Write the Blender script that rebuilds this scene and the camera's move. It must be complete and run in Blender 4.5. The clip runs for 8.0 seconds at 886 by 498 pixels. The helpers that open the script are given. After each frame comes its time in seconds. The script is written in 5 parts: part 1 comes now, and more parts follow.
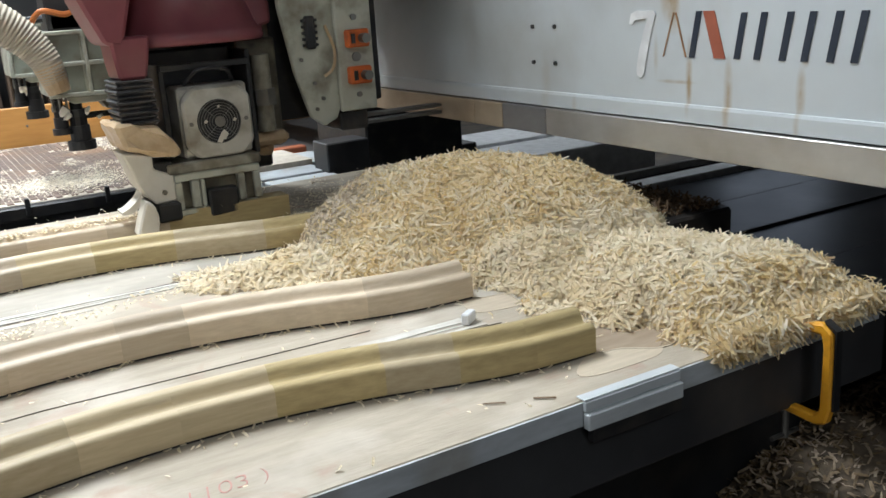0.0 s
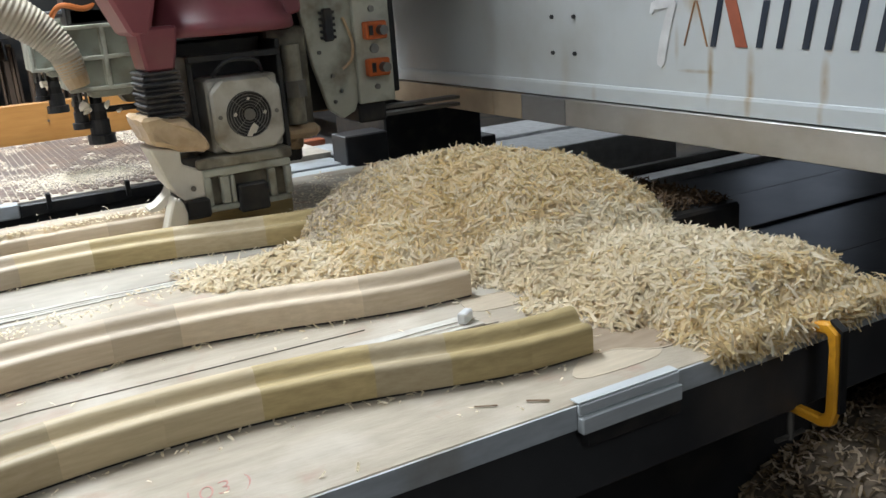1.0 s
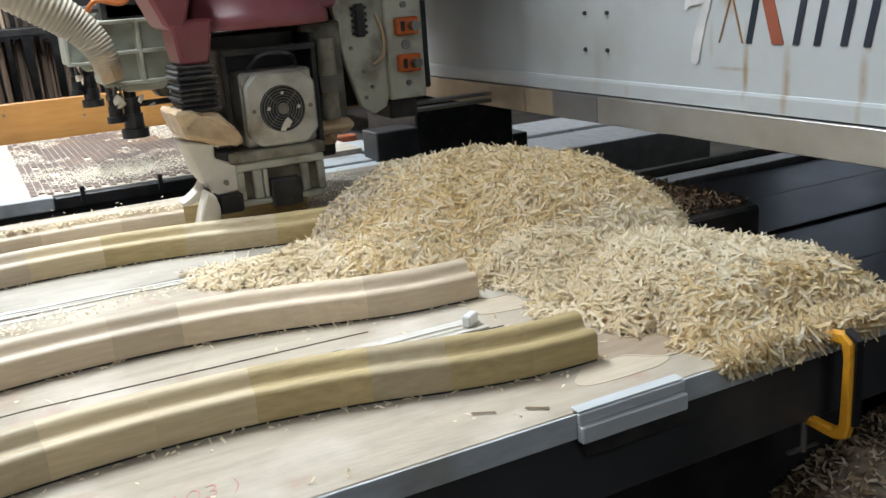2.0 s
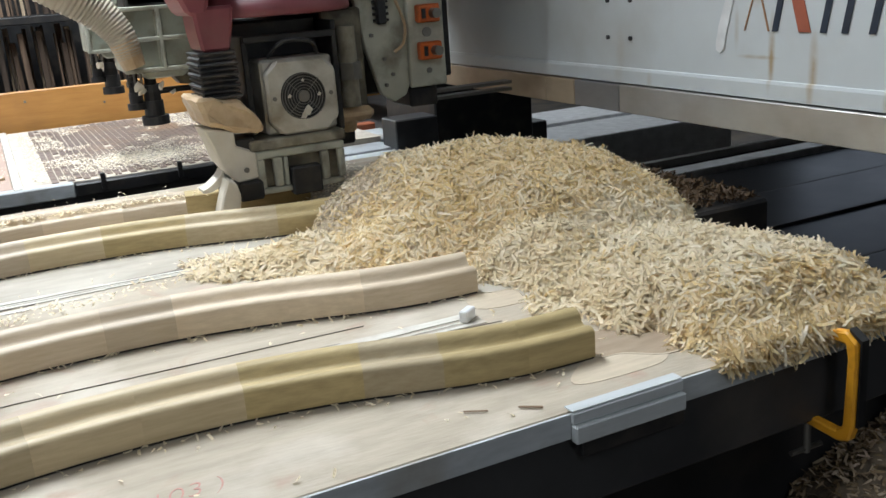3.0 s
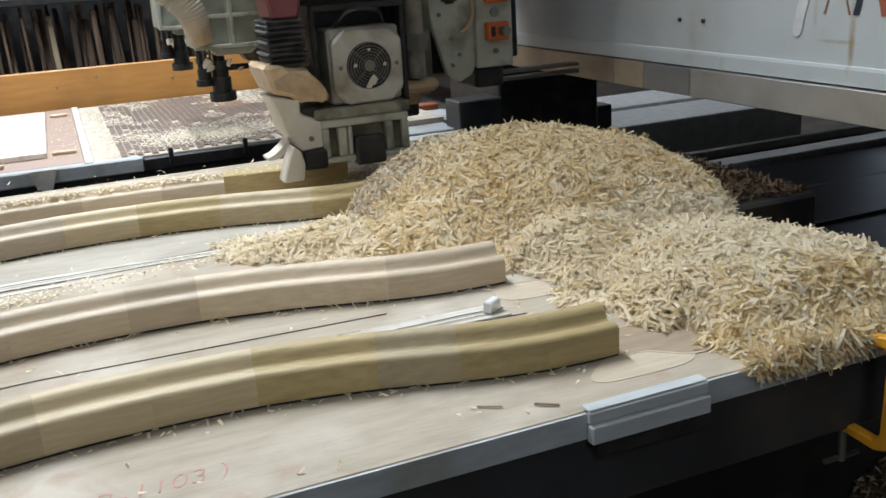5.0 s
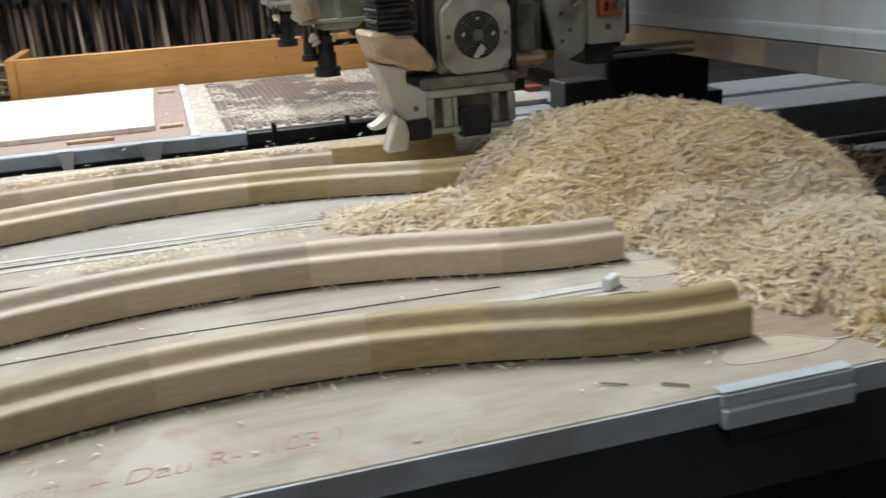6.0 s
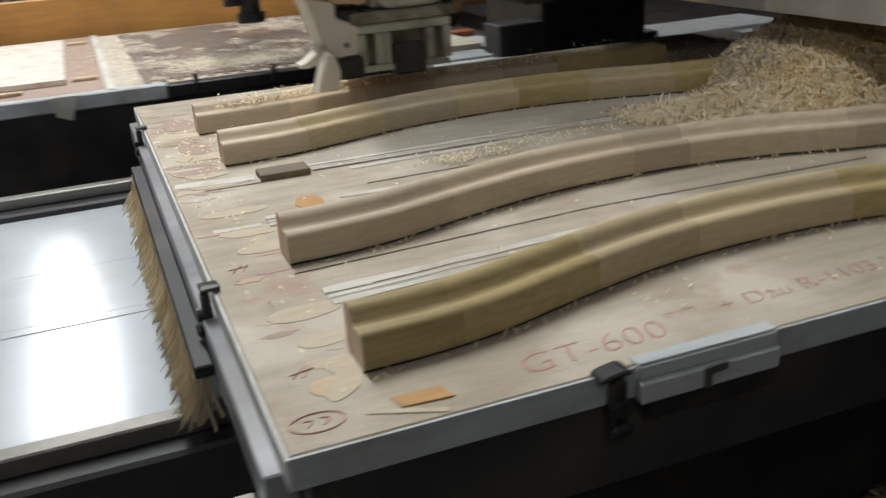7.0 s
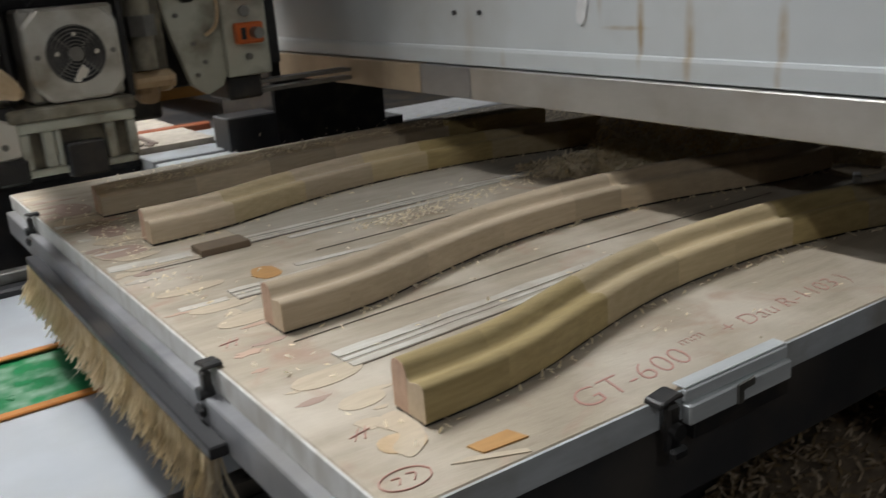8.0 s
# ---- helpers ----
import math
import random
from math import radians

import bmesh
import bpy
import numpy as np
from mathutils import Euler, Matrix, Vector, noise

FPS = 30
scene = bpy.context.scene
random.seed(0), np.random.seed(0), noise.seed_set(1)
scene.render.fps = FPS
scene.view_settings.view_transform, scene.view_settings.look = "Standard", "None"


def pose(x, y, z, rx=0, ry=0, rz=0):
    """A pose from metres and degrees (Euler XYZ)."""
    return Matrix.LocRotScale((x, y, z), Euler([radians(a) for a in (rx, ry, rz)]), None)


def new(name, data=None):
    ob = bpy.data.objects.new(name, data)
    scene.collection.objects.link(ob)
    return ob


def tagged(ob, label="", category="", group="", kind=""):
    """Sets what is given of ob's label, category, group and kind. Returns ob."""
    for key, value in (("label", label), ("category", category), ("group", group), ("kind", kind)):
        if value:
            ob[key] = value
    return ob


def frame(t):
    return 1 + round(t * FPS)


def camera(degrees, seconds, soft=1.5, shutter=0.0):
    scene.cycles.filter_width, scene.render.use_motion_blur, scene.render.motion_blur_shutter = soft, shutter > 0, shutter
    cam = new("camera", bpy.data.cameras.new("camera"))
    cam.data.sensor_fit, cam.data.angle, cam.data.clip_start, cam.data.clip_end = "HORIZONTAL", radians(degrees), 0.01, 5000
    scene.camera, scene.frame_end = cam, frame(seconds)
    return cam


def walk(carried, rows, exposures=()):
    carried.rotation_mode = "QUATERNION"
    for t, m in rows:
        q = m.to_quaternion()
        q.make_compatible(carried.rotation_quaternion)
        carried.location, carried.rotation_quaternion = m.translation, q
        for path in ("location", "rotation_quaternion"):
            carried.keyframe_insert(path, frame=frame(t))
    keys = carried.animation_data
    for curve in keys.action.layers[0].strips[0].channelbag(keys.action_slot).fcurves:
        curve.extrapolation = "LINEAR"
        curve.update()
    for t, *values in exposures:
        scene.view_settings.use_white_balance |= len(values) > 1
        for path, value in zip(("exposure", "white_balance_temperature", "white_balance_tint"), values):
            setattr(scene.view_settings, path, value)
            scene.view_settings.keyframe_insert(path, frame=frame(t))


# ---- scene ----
ZT = 0.85          # height of the table tops over the floor
TABLE_X = [(0.0, 0.0000), (0.5, -0.0190), (1.0, -0.0405), (1.5, -0.0611), (2.0, -0.0812), (3.5, -0.1430), (4.0, -0.1603), (5.5, -0.1932), (5.7, -0.1906),
           (5.9, -0.1942), (6.0, -0.1789), (6.1, -0.1313), (6.3, 0.0250), (6.5, 0.1671), (6.7, 0.3150), (6.9, 0.4584), (7.0, 0.5414), (7.3, 0.7958), (7.5, 0.9168), (7.7, 0.9654), (8.0, 1.0197)]
HEAD_YZ = [(0, 0.09, -0.008), (0.5, 0.04, -0.004), (1.0, 0.0, 0.0), (2.0, -0.02, 0.003), (4.0, -0.02, 0.003), (5.5, -0.02, 0.03),
           (6.1, -0.015, 0.03), (7.0, 0.0, 0.045), (8.0, -0.01, 0.065)]

# ---- camera ----
cam = camera(51.4, 8.0, soft=1.5, shutter=0.35)
walk(cam, [
    (0.0, pose(0.4589, -0.8521, 1.3671, 74.26, 3.70, -30.94)),
    (0.5, pose(0.4680, -0.8455, 1.3632, 74.00, 4.11, -30.05)),
    (1.0, pose(0.4673, -0.8447, 1.3641, 73.88, 4.21, -29.77)),
    (1.5, pose(0.4653, -0.8469, 1.3643, 73.95, 4.13, -29.04)),
    (2.0, pose(0.4738, -0.8404, 1.3591, 73.90, 4.05, -27.73)),
    (3.5, pose(0.4657, -0.8297, 1.3574, 73.08, 4.06, -26.37)),
    (4.0, pose(0.4642, -0.8293, 1.3577, 73.12, 4.14, -25.69)),
    (5.5, pose(0.4565, -0.8038, 1.3439, 72.18, 3.41, -20.28)),
    (5.7, pose(0.4588, -0.7952, 1.3301, 72.28, 3.31, -19.01)),
    (5.9, pose(0.4326, -0.7903, 1.3241, 72.29, 2.73, -17.99)),
    (6.0, pose(0.4424, -0.7726, 1.3137, 72.24, 3.36, -16.97)),
    (6.1, pose(0.4656, -0.7624, 1.3210, 71.72, 3.51, -15.60)),
    (6.3, pose(0.4184, -0.7842, 1.3299, 71.23, 2.81, -14.48)),
    (6.5, pose(0.3987, -0.7779, 1.3157, 70.22, 1.47, -14.89)),
    (6.7, pose(0.3922, -0.7294, 1.3084, 69.23, 1.37, -16.39)),
    (6.9, pose(0.4320, -0.6948, 1.2975, 68.95, 3.10, -19.16)),
    (7.0, pose(0.4416, -0.6793, 1.2874, 68.96, 3.65, -21.77)),
    (7.3, pose(0.5315, -0.6102, 1.2730, 68.10, 4.47, -26.28)),
    (7.5, pose(0.5714, -0.6124, 1.3152, 69.28, 4.28, -29.05)),
    (7.7, pose(0.6118, -0.6083, 1.3199, 70.31, 5.18, -32.11)),
    (8.0, pose(0.7020, -0.5894, 1.2862, 72.64, 4.31, -34.49)),
], exposures=[(0, -0.05, 6130, 12), (1.0, -0.19, 6130, 12), (2.0, -0.08, 6130, 12), (4.0, -0.35, 6150, 12), (5.5, -0.43, 6130, 12), (6.5, -0.78, 6250, 13), (7.0, -0.88, 6650, 13), (7.5, -1.0, 6900, 17), (8.0, -0.58, 6650, 15)])

# ---- world and lamps ----
world = bpy.data.worlds.new("world")
scene.world = world
world.use_nodes = True
world.node_tree.nodes["Background"].inputs[0].default_value = (0.8, 0.9, 1.0, 1)
world.node_tree.nodes["Background"].inputs[1].default_value = 0.15


def strip_lamp(x, y, z, sx, sy, power, color=(0.95, 1.0, 1.0)):
    data = bpy.data.lights.new("tube_and_fill_lamp", "AREA")
    data.shape, data.size, data.size_y, data.energy, data.color = "RECTANGLE", sx, sy, power, color
    ob = new("tube_and_fill_lamp", data)
    ob.matrix_world = pose(x, y, z)
    return ob


# rows one and four follow shadow and reflection; the rest are unseen added fill
LAMPS = [(0.38, 2.5, 4.2, 0.18, 3.0, 320), (-0.25, -4.2, 4.2, 0.18, 2.4, 62), (-4.2, -0.2, 4.1, 0.3, 4.0, 108), (-0.2, 9.0, 4.2, 0.5, 6.0, 145), (3.4, 4.0, 2.7, 0.16, 1.6, 30)]
for lx, ly, lz, sx, sy, power in LAMPS:
    strip_lamp(lx, ly, lz, sx, sy, power)


# ---- materials ----
def material(name, color, rough=0.6, metal=0.0, color2=None, scale=20.0, stretch=(1, 1, 1), bump=0.0, bump_scale=None, vary=0.0,
             island=0.0, stain=None, stain_amount=0.0, stain_scale=3.0, spec=0.5, rough_vary=0.1, detail=6.0, smudge=None, smudge_amount=0.0):
    m = bpy.data.materials.new(name)
    m.use_nodes = True
    nt = m.node_tree
    b = nt.nodes["Principled BSDF"]
    b.inputs["Metallic"].default_value = metal
    b.inputs["Specular IOR Level"].default_value = spec
    tc = nt.nodes.new("ShaderNodeTexCoord")
    mp = nt.nodes.new("ShaderNodeMapping")
    mp.inputs["Scale"].default_value = stretch
    nt.links.new(tc.outputs["Object"], mp.inputs["Vector"])
    if vary:
        info = nt.nodes.new("ShaderNodeObjectInfo")
        mul = nt.nodes.new("ShaderNodeVectorMath")
        mul.operation = "SCALE"
        mul.inputs[0].default_value = (7.1, 3.3, 5.7)
        nt.links.new(info.outputs["Random"], mul.inputs["Scale"])
        nt.links.new(mul.outputs[0], mp.inputs["Location"])
    nz = nt.nodes.new("ShaderNodeTexNoise")
    nz.inputs["Scale"].default_value, nz.inputs["Detail"].default_value, nz.inputs["Roughness"].default_value = scale, detail, 0.6
    nt.links.new(mp.outputs[0], nz.inputs["Vector"])
    ramp = nt.nodes.new("ShaderNodeValToRGB")
    c2 = color2 or tuple(c * 0.75 for c in color)
    ramp.color_ramp.elements[0].position, ramp.color_ramp.elements[1].position = 0.32, 0.68
    ramp.color_ramp.elements[0].color, ramp.color_ramp.elements[1].color = (*c2, 1), (*color, 1)
    nt.links.new(nz.outputs["Fac"], ramp.inputs["Fac"])
    out = ramp.outputs["Color"]
    if stain_amount:
        n2 = nt.nodes.new("ShaderNodeTexNoise")
        n2.inputs["Scale"].default_value, n2.inputs["Detail"].default_value = stain_scale, 8.0
        nt.links.new(tc.outputs["Object"], n2.inputs["Vector"])
        r2 = nt.nodes.new("ShaderNodeValToRGB")
        r2.color_ramp.elements[0].position, r2.color_ramp.elements[1].position = 0.48, 0.7
        r2.color_ramp.elements[1].color = (stain_amount,) * 3 + (1,)
        nt.links.new(n2.outputs["Fac"], r2.inputs["Fac"])
        mx = nt.nodes.new("ShaderNodeMix")
        mx.data_type = "RGBA"
        mx.inputs["B"].default_value = (*(stain or (0.1, 0.08, 0.06)), 1)
        nt.links.new(r2.outputs["Color"], mx.inputs["Factor"])
        nt.links.new(out, mx.inputs["A"])
        out = mx.outputs["Result"]
    if smudge_amount:
        n4 = nt.nodes.new("ShaderNodeTexNoise")
        n4.inputs["Scale"].default_value, n4.inputs["Detail"].default_value, n4.inputs["Distortion"].default_value = stain_scale * 1.7, 6.0, 0.8
        mp4 = nt.nodes.new("ShaderNodeMapping")
        mp4.inputs["Location"].default_value = (3.7, 1.9, 0.4)
        nt.links.new(tc.outputs["Object"], mp4.inputs["Vector"])
        nt.links.new(mp4.outputs[0], n4.inputs["Vector"])
        r4 = nt.nodes.new("ShaderNodeValToRGB")
        r4.color_ramp.elements[0].position, r4.color_ramp.elements[1].position = 0.58, 0.72
        r4.color_ramp.elements[1].color = (smudge_amount,) * 3 + (1,)
        nt.links.new(n4.outputs["Fac"], r4.inputs["Fac"])
        mx4 = nt.nodes.new("ShaderNodeMix")
        mx4.data_type = "RGBA"
        mx4.inputs["B"].default_value = (*smudge, 1)
        nt.links.new(r4.outputs["Color"], mx4.inputs["Factor"])
        nt.links.new(out, mx4.inputs["A"])
        out = mx4.outputs["Result"]
    if vary or island:
        hsv = nt.nodes.new("ShaderNodeHueSaturation")
        mr = nt.nodes.new("ShaderNodeMapRange")
        amount = vary or island
        mr.inputs["To Min"].default_value, mr.inputs["To Max"].default_value = 1 - amount, 1 + amount * 0.6
        if vary:
            src = info.outputs["Random"]
        else:
            src = nt.nodes.new("ShaderNodeNewGeometry").outputs["Random Per Island"]
        nt.links.new(src, mr.inputs["Value"])
        nt.links.new(mr.outputs[0], hsv.inputs["Value"])
        if island:
            ms = nt.nodes.new("ShaderNodeMapRange")
            ms.inputs["To Min"].default_value, ms.inputs["To Max"].default_value = 1.25, 0.75
            nt.links.new(src, ms.inputs["Value"])
            nt.links.new(ms.outputs[0], hsv.inputs["Saturation"])
        nt.links.new(out, hsv.inputs["Color"])
        out = hsv.outputs["Color"]
    nt.links.new(out, b.inputs["Base Color"])
    rr = nt.nodes.new("ShaderNodeMapRange")
    rr.inputs["To Min"].default_value, rr.inputs["To Max"].default_value = max(0.03, rough - rough_vary), min(1, rough + rough_vary)
    nt.links.new(nz.outputs["Fac"], rr.inputs["Value"])
    nt.links.new(rr.outputs[0], b.inputs["Roughness"])
    if bump:
        bp = nt.nodes.new("ShaderNodeBump")
        bp.inputs["Strength"].default_value, bp.inputs["Distance"].default_value = bump, 0.003
        n3 = nz
        if bump_scale:
            n3 = nt.nodes.new("ShaderNodeTexNoise")
            n3.inputs["Scale"].default_value, n3.inputs["Detail"].default_value = bump_scale, 5.0
            nt.links.new(mp.outputs[0], n3.inputs["Vector"])
        nt.links.new(n3.outputs["Fac"], bp.inputs["Height"])
        nt.links.new(bp.outputs[0], b.inputs["Normal"])
    return m


M_BOARD = material("spoilboard", (0.49, 0.425, 0.33), 0.75, color2=(0.36, 0.305, 0.23), scale=7, stretch=(1.0, 5, 1), bump=0.25, bump_scale=45,
                   stain=(0.62, 0.56, 0.47), stain_amount=0.85, stain_scale=6, smudge=(0.40, 0.24, 0.17), smudge_amount=0.55)
M_EDGE = material("white_edge_band", (0.51, 0.54, 0.56), 0.5, color2=(0.39, 0.415, 0.43), scale=14, stretch=(1, 1, 4), stain=(0.27, 0.24, 0.19), stain_amount=0.75, stain_scale=9)
# side band, set paler than the front edge band
M_SIDEBAND = material("pale_side_band", (0.66, 0.66, 0.64), 0.6, color2=(0.54, 0.53, 0.50), scale=16, stretch=(1, 3, 1), stain=(0.36, 0.32, 0.26), stain_amount=0.6, stain_scale=12)
M_LEG = material("machined_hardwood", (0.64, 0.53, 0.385), 0.52, color2=(0.53, 0.425, 0.295), scale=10, stretch=(1.5, 14, 14), bump=0.08, bump_scale=80, vary=0.20)
M_LEGSKIN = material("yellowed_hardwood", (0.49, 0.38, 0.18), 0.52, color2=(0.37, 0.28, 0.125), scale=10, stretch=(1.5, 14, 14), bump=0.08, bump_scale=80, vary=0.2)
M_LEGMID = material("straw_hardwood", (0.57, 0.465, 0.29), 0.52, color2=(0.47, 0.37, 0.215), scale=10, stretch=(1.5, 14, 14), bump=0.08, bump_scale=80, vary=0.2)
M_SHAVE = material("wood_shavings", (0.90, 0.82, 0.66), 0.6, color2=(0.85, 0.73, 0.51), scale=6, island=0.12, spec=0.3)
M_SHAVEYELLOW = material("yellow_wood_shavings", (0.85, 0.72, 0.47), 0.6, color2=(0.79, 0.63, 0.36), scale=6, island=0.14, spec=0.3)
M_SHAVEDUSTY = material("dusty_wood_shavings", (0.76, 0.66, 0.51), 0.75, color2=(0.65, 0.54, 0.40), scale=6, island=0.3, spec=0.2)


def let_through(m, amount, color):
    """Thin shavings let some light through."""
    nt = m.node_tree
    tr = nt.nodes.new("ShaderNodeBsdfTranslucent")
    tr.inputs["Color"].default_value = (*color, 1)
    mx = nt.nodes.new("ShaderNodeMixShader")
    mx.inputs["Fac"].default_value = amount
    nt.links.new(nt.nodes["Principled BSDF"].outputs[0], mx.inputs[1])
    nt.links.new(tr.outputs[0], mx.inputs[2])
    nt.links.new(mx.outputs[0], nt.nodes["Material Output"].inputs["Surface"])


let_through(M_SHAVE, 0.36, (0.95, 0.86, 0.66))
let_through(M_SHAVEYELLOW, 0.36, (0.92, 0.76, 0.44))
let_through(M_SHAVEDUSTY, 0.2, (0.7, 0.6, 0.45))
# browner than the flakes, for the shade deep between them
M_SHAVECORE = material("gap_brown_core", (0.70, 0.57, 0.37), 0.8, color2=(0.54, 0.41, 0.24), scale=90, bump=1.0, bump_scale=110)
M_FLOORCHIP = material("dirty_shavings", (0.50, 0.39, 0.26), 0.8, color2=(0.33, 0.24, 0.15), scale=25, island=0.5, spec=0.2)
# brown taken far down for the gantry's shade over the suction box
M_SHADECHIP = material("shade_darkened_shavings", (0.14, 0.09, 0.05), 0.8, color2=(0.08, 0.05, 0.03), scale=25, island=0.4, spec=0.2)
M_DUSTFLAKE = material("pale_dust_flakes", (0.90, 0.83, 0.70), 0.8, color2=(0.82, 0.72, 0.55), scale=25, island=0.25, spec=0.2)
M_GRIMY = material("grimy_cast_iron", (0.36, 0.34, 0.27), 0.5, color2=(0.20, 0.175, 0.125), scale=18, stain=(0.06, 0.045, 0.03), stain_amount=0.85, stain_scale=16)
# grease on the slide castings, and the recess shade of the cast block
M_GREASYSHADE = material("greasy_and_recess_dark", (0.13, 0.115, 0.08), 0.5, color2=(0.06, 0.05, 0.035), scale=14, stain=(0.34, 0.30, 0.21), stain_amount=0.6, stain_scale=14)
# recess panels: the cream hue at about two thirds of its value
M_RECESS = material("grey_green_recess", (0.33, 0.35, 0.29), 0.5, color2=(0.25, 0.27, 0.22), scale=10, stain=(0.12, 0.09, 0.05), stain_amount=0.7, stain_scale=14)
M_SMEARPINK = material("pinkish_veneer", (0.56, 0.40, 0.31), 0.75, color2=(0.47, 0.32, 0.24), scale=16, stretch=(1, 4, 1))
M_SPLINTER = material("brown_splinter", (0.26, 0.17, 0.10), 0.7, scale=30)
M_TAPE = material("white_tape", (0.70, 0.68, 0.62), 0.55, color2=(0.55, 0.52, 0.46), scale=14, stretch=(1, 6, 1), bump=0.3, stain=(0.42, 0.36, 0.29), stain_amount=0.85, stain_scale=12, smudge=(0.28, 0.25, 0.22), smudge_amount=0.4)
M_PATCH = material("routed_plywood", (0.60, 0.51, 0.385), 0.8, color2=(0.49, 0.41, 0.30), scale=20, stretch=(1, 5, 1), bump=0.1)
M_ORANGEWOOD = material("orange_plywood_inlay", (0.54, 0.30, 0.11), 0.6, color2=(0.44, 0.235, 0.085), scale=14, stretch=(1, 5, 1))
M_DARKSLOT = material("brown_insert", (0.19, 0.14, 0.095), 0.6, scale=20)
M_JOINTSHADE = material("grey_joint_and_shade", (0.27, 0.24, 0.20), 0.7, scale=30)
M_STEELDK = material("dark_painted_steel", (0.034, 0.035, 0.038), 0.45, color2=(0.022, 0.022, 0.024), scale=8, stain=(0.12, 0.1, 0.08), stain_amount=0.35, stain_scale=6)
M_ENDBEAM = material("worn_grey_steel", (0.36, 0.365, 0.38), 0.35, 0.25, color2=(0.22, 0.225, 0.235), scale=4, stretch=(1, 3, 1), stain=(0.3, 0.29, 0.27), stain_amount=0.5, stain_scale=7)
M_BLACK = material("black_plastic", (0.015, 0.015, 0.016), 0.45, scale=12, stain=(0.1, 0.08, 0.06), stain_amount=0.3, stain_scale=20)
M_ALU = material("aluminium_profile", (0.68, 0.71, 0.72), 0.4, 0.25, color2=(0.55, 0.58, 0.59), scale=10, stretch=(1, 6, 6))
M_RAIL = material("ground_steel_rail", (0.57, 0.56, 0.53), 0.36, 0.5, color2=(0.44, 0.43, 0.40), scale=5, stretch=(6, 1, 2), stain=(0.28, 0.22, 0.15), stain_amount=0.5, stain_scale=5)
M_RAILDARK = material("reflection_dark_rail", (0.34, 0.34, 0.34), 0.35, 0.6, color2=(0.26, 0.26, 0.26), scale=5, stretch=(6, 1, 2))
M_RAILTAN = material("tan_rail", (0.50, 0.41, 0.29), 0.45, 0.2, color2=(0.40, 0.31, 0.21), scale=5, stretch=(6, 1, 2), stain=(0.2, 0.15, 0.1), stain_amount=0.5, stain_scale=5)
M_GANTRY = material("grey_machine_paint", (0.60, 0.64, 0.655), 0.38, color2=(0.55, 0.585, 0.60), scale=3, stain=(0.33, 0.30, 0.24), stain_amount=0.35, stain_scale=3.5, bump=0.03, bump_scale=30)


def rust_runs(m, spots, color):
    """Soft rust stains at (y, z, half width, half height) of the beam, broken up by noise."""
    nt = m.node_tree
    b = nt.nodes["Principled BSDF"]
    out = b.inputs["Base Color"].links[0].from_socket
    tc = nt.nodes.new("ShaderNodeTexCoord")
    nz = nt.nodes.new("ShaderNodeTexNoise")
    nz.inputs["Scale"].default_value, nz.inputs["Detail"].default_value = 40.0, 5.0
    nt.links.new(tc.outputs["Object"], nz.inputs["Vector"])
    for y, z, hw, hh, amount in spots:
        mp = nt.nodes.new("ShaderNodeMapping")
        mp.vector_type = "TEXTURE"
        mp.inputs["Location"].default_value = (-0.194, y, z)
        mp.inputs["Scale"].default_value = (0.1, hw, hh)
        gr = nt.nodes.new("ShaderNodeTexGradient")
        gr.gradient_type = "SPHERICAL"
        mul = nt.nodes.new("ShaderNodeMath")
        mul.operation = "MULTIPLY"
        k = nt.nodes.new("ShaderNodeMath")
        k.operation, k.use_clamp = "MULTIPLY", True
        k.inputs[1].default_value = amount * 2.4
        mx = nt.nodes.new("ShaderNodeMix")
        mx.data_type = "RGBA"
        mx.inputs["B"].default_value = (*color, 1)
        nt.links.new(tc.outputs["Object"], mp.inputs["Vector"])
        nt.links.new(mp.outputs[0], gr.inputs["Vector"])
        nt.links.new(gr.outputs["Fac"], mul.inputs[0])
        nt.links.new(nz.outputs["Fac"], mul.inputs[1])
        nt.links.new(mul.outputs[0], k.inputs[0])
        nt.links.new(k.outputs[0], mx.inputs["Factor"])
        nt.links.new(out, mx.inputs["A"])
        out = mx.outputs["Result"]
    nt.links.new(out, b.inputs["Base Color"])


# machine space less the gantry's base (2.0, 0.6, -0.85)
rust_runs(M_GANTRY, [(-0.092, 1.33, 0.030, 0.075, 1.0), (-0.105, 1.285, 0.018, 0.05, 0.6), (-0.145, 1.16, 0.010, 0.085, 0.65), (-0.145, 1.135, 0.007, 0.03, 0.7), (-0.243, 1.135, 0.013, 0.075, 0.55), (-0.243, 1.10, 0.009, 0.08, 0.3),
                     (-0.403, 1.145, 0.012, 0.055, 0.6), (-0.41, 1.205, 0.009, 0.02, 0.8), (-0.40, 1.08, 0.008, 0.05, 0.3), (-0.11, 1.150, 0.06, 0.005, 0.5), (-0.055, 1.20, 0.008, 0.05, 0.3),
                     (0.20, 1.085, 0.012, 0.025, 0.3), (0.31, 1.12, 0.02, 0.08, 0.2)], (0.36, 0.255, 0.13))
M_CREAM = material("cream_machine_paint", (0.52, 0.53, 0.45), 0.45, color2=(0.43, 0.43, 0.35), scale=9, stain=(0.12, 0.085, 0.045), stain_amount=0.8, stain_scale=11)
M_RED = material("maroon_hood_plastic", (0.27, 0.078, 0.09), 0.40, color2=(0.20, 0.055, 0.065), scale=6, stain=(0.25, 0.14, 0.12), stain_amount=0.3, stain_scale=10)
M_FANBOX = material("cast_fan_housing", (0.62, 0.60, 0.54), 0.4, 0.25, color2=(0.52, 0.50, 0.44), scale=14, stain=(0.20, 0.155, 0.09), stain_amount=0.85, stain_scale=10)
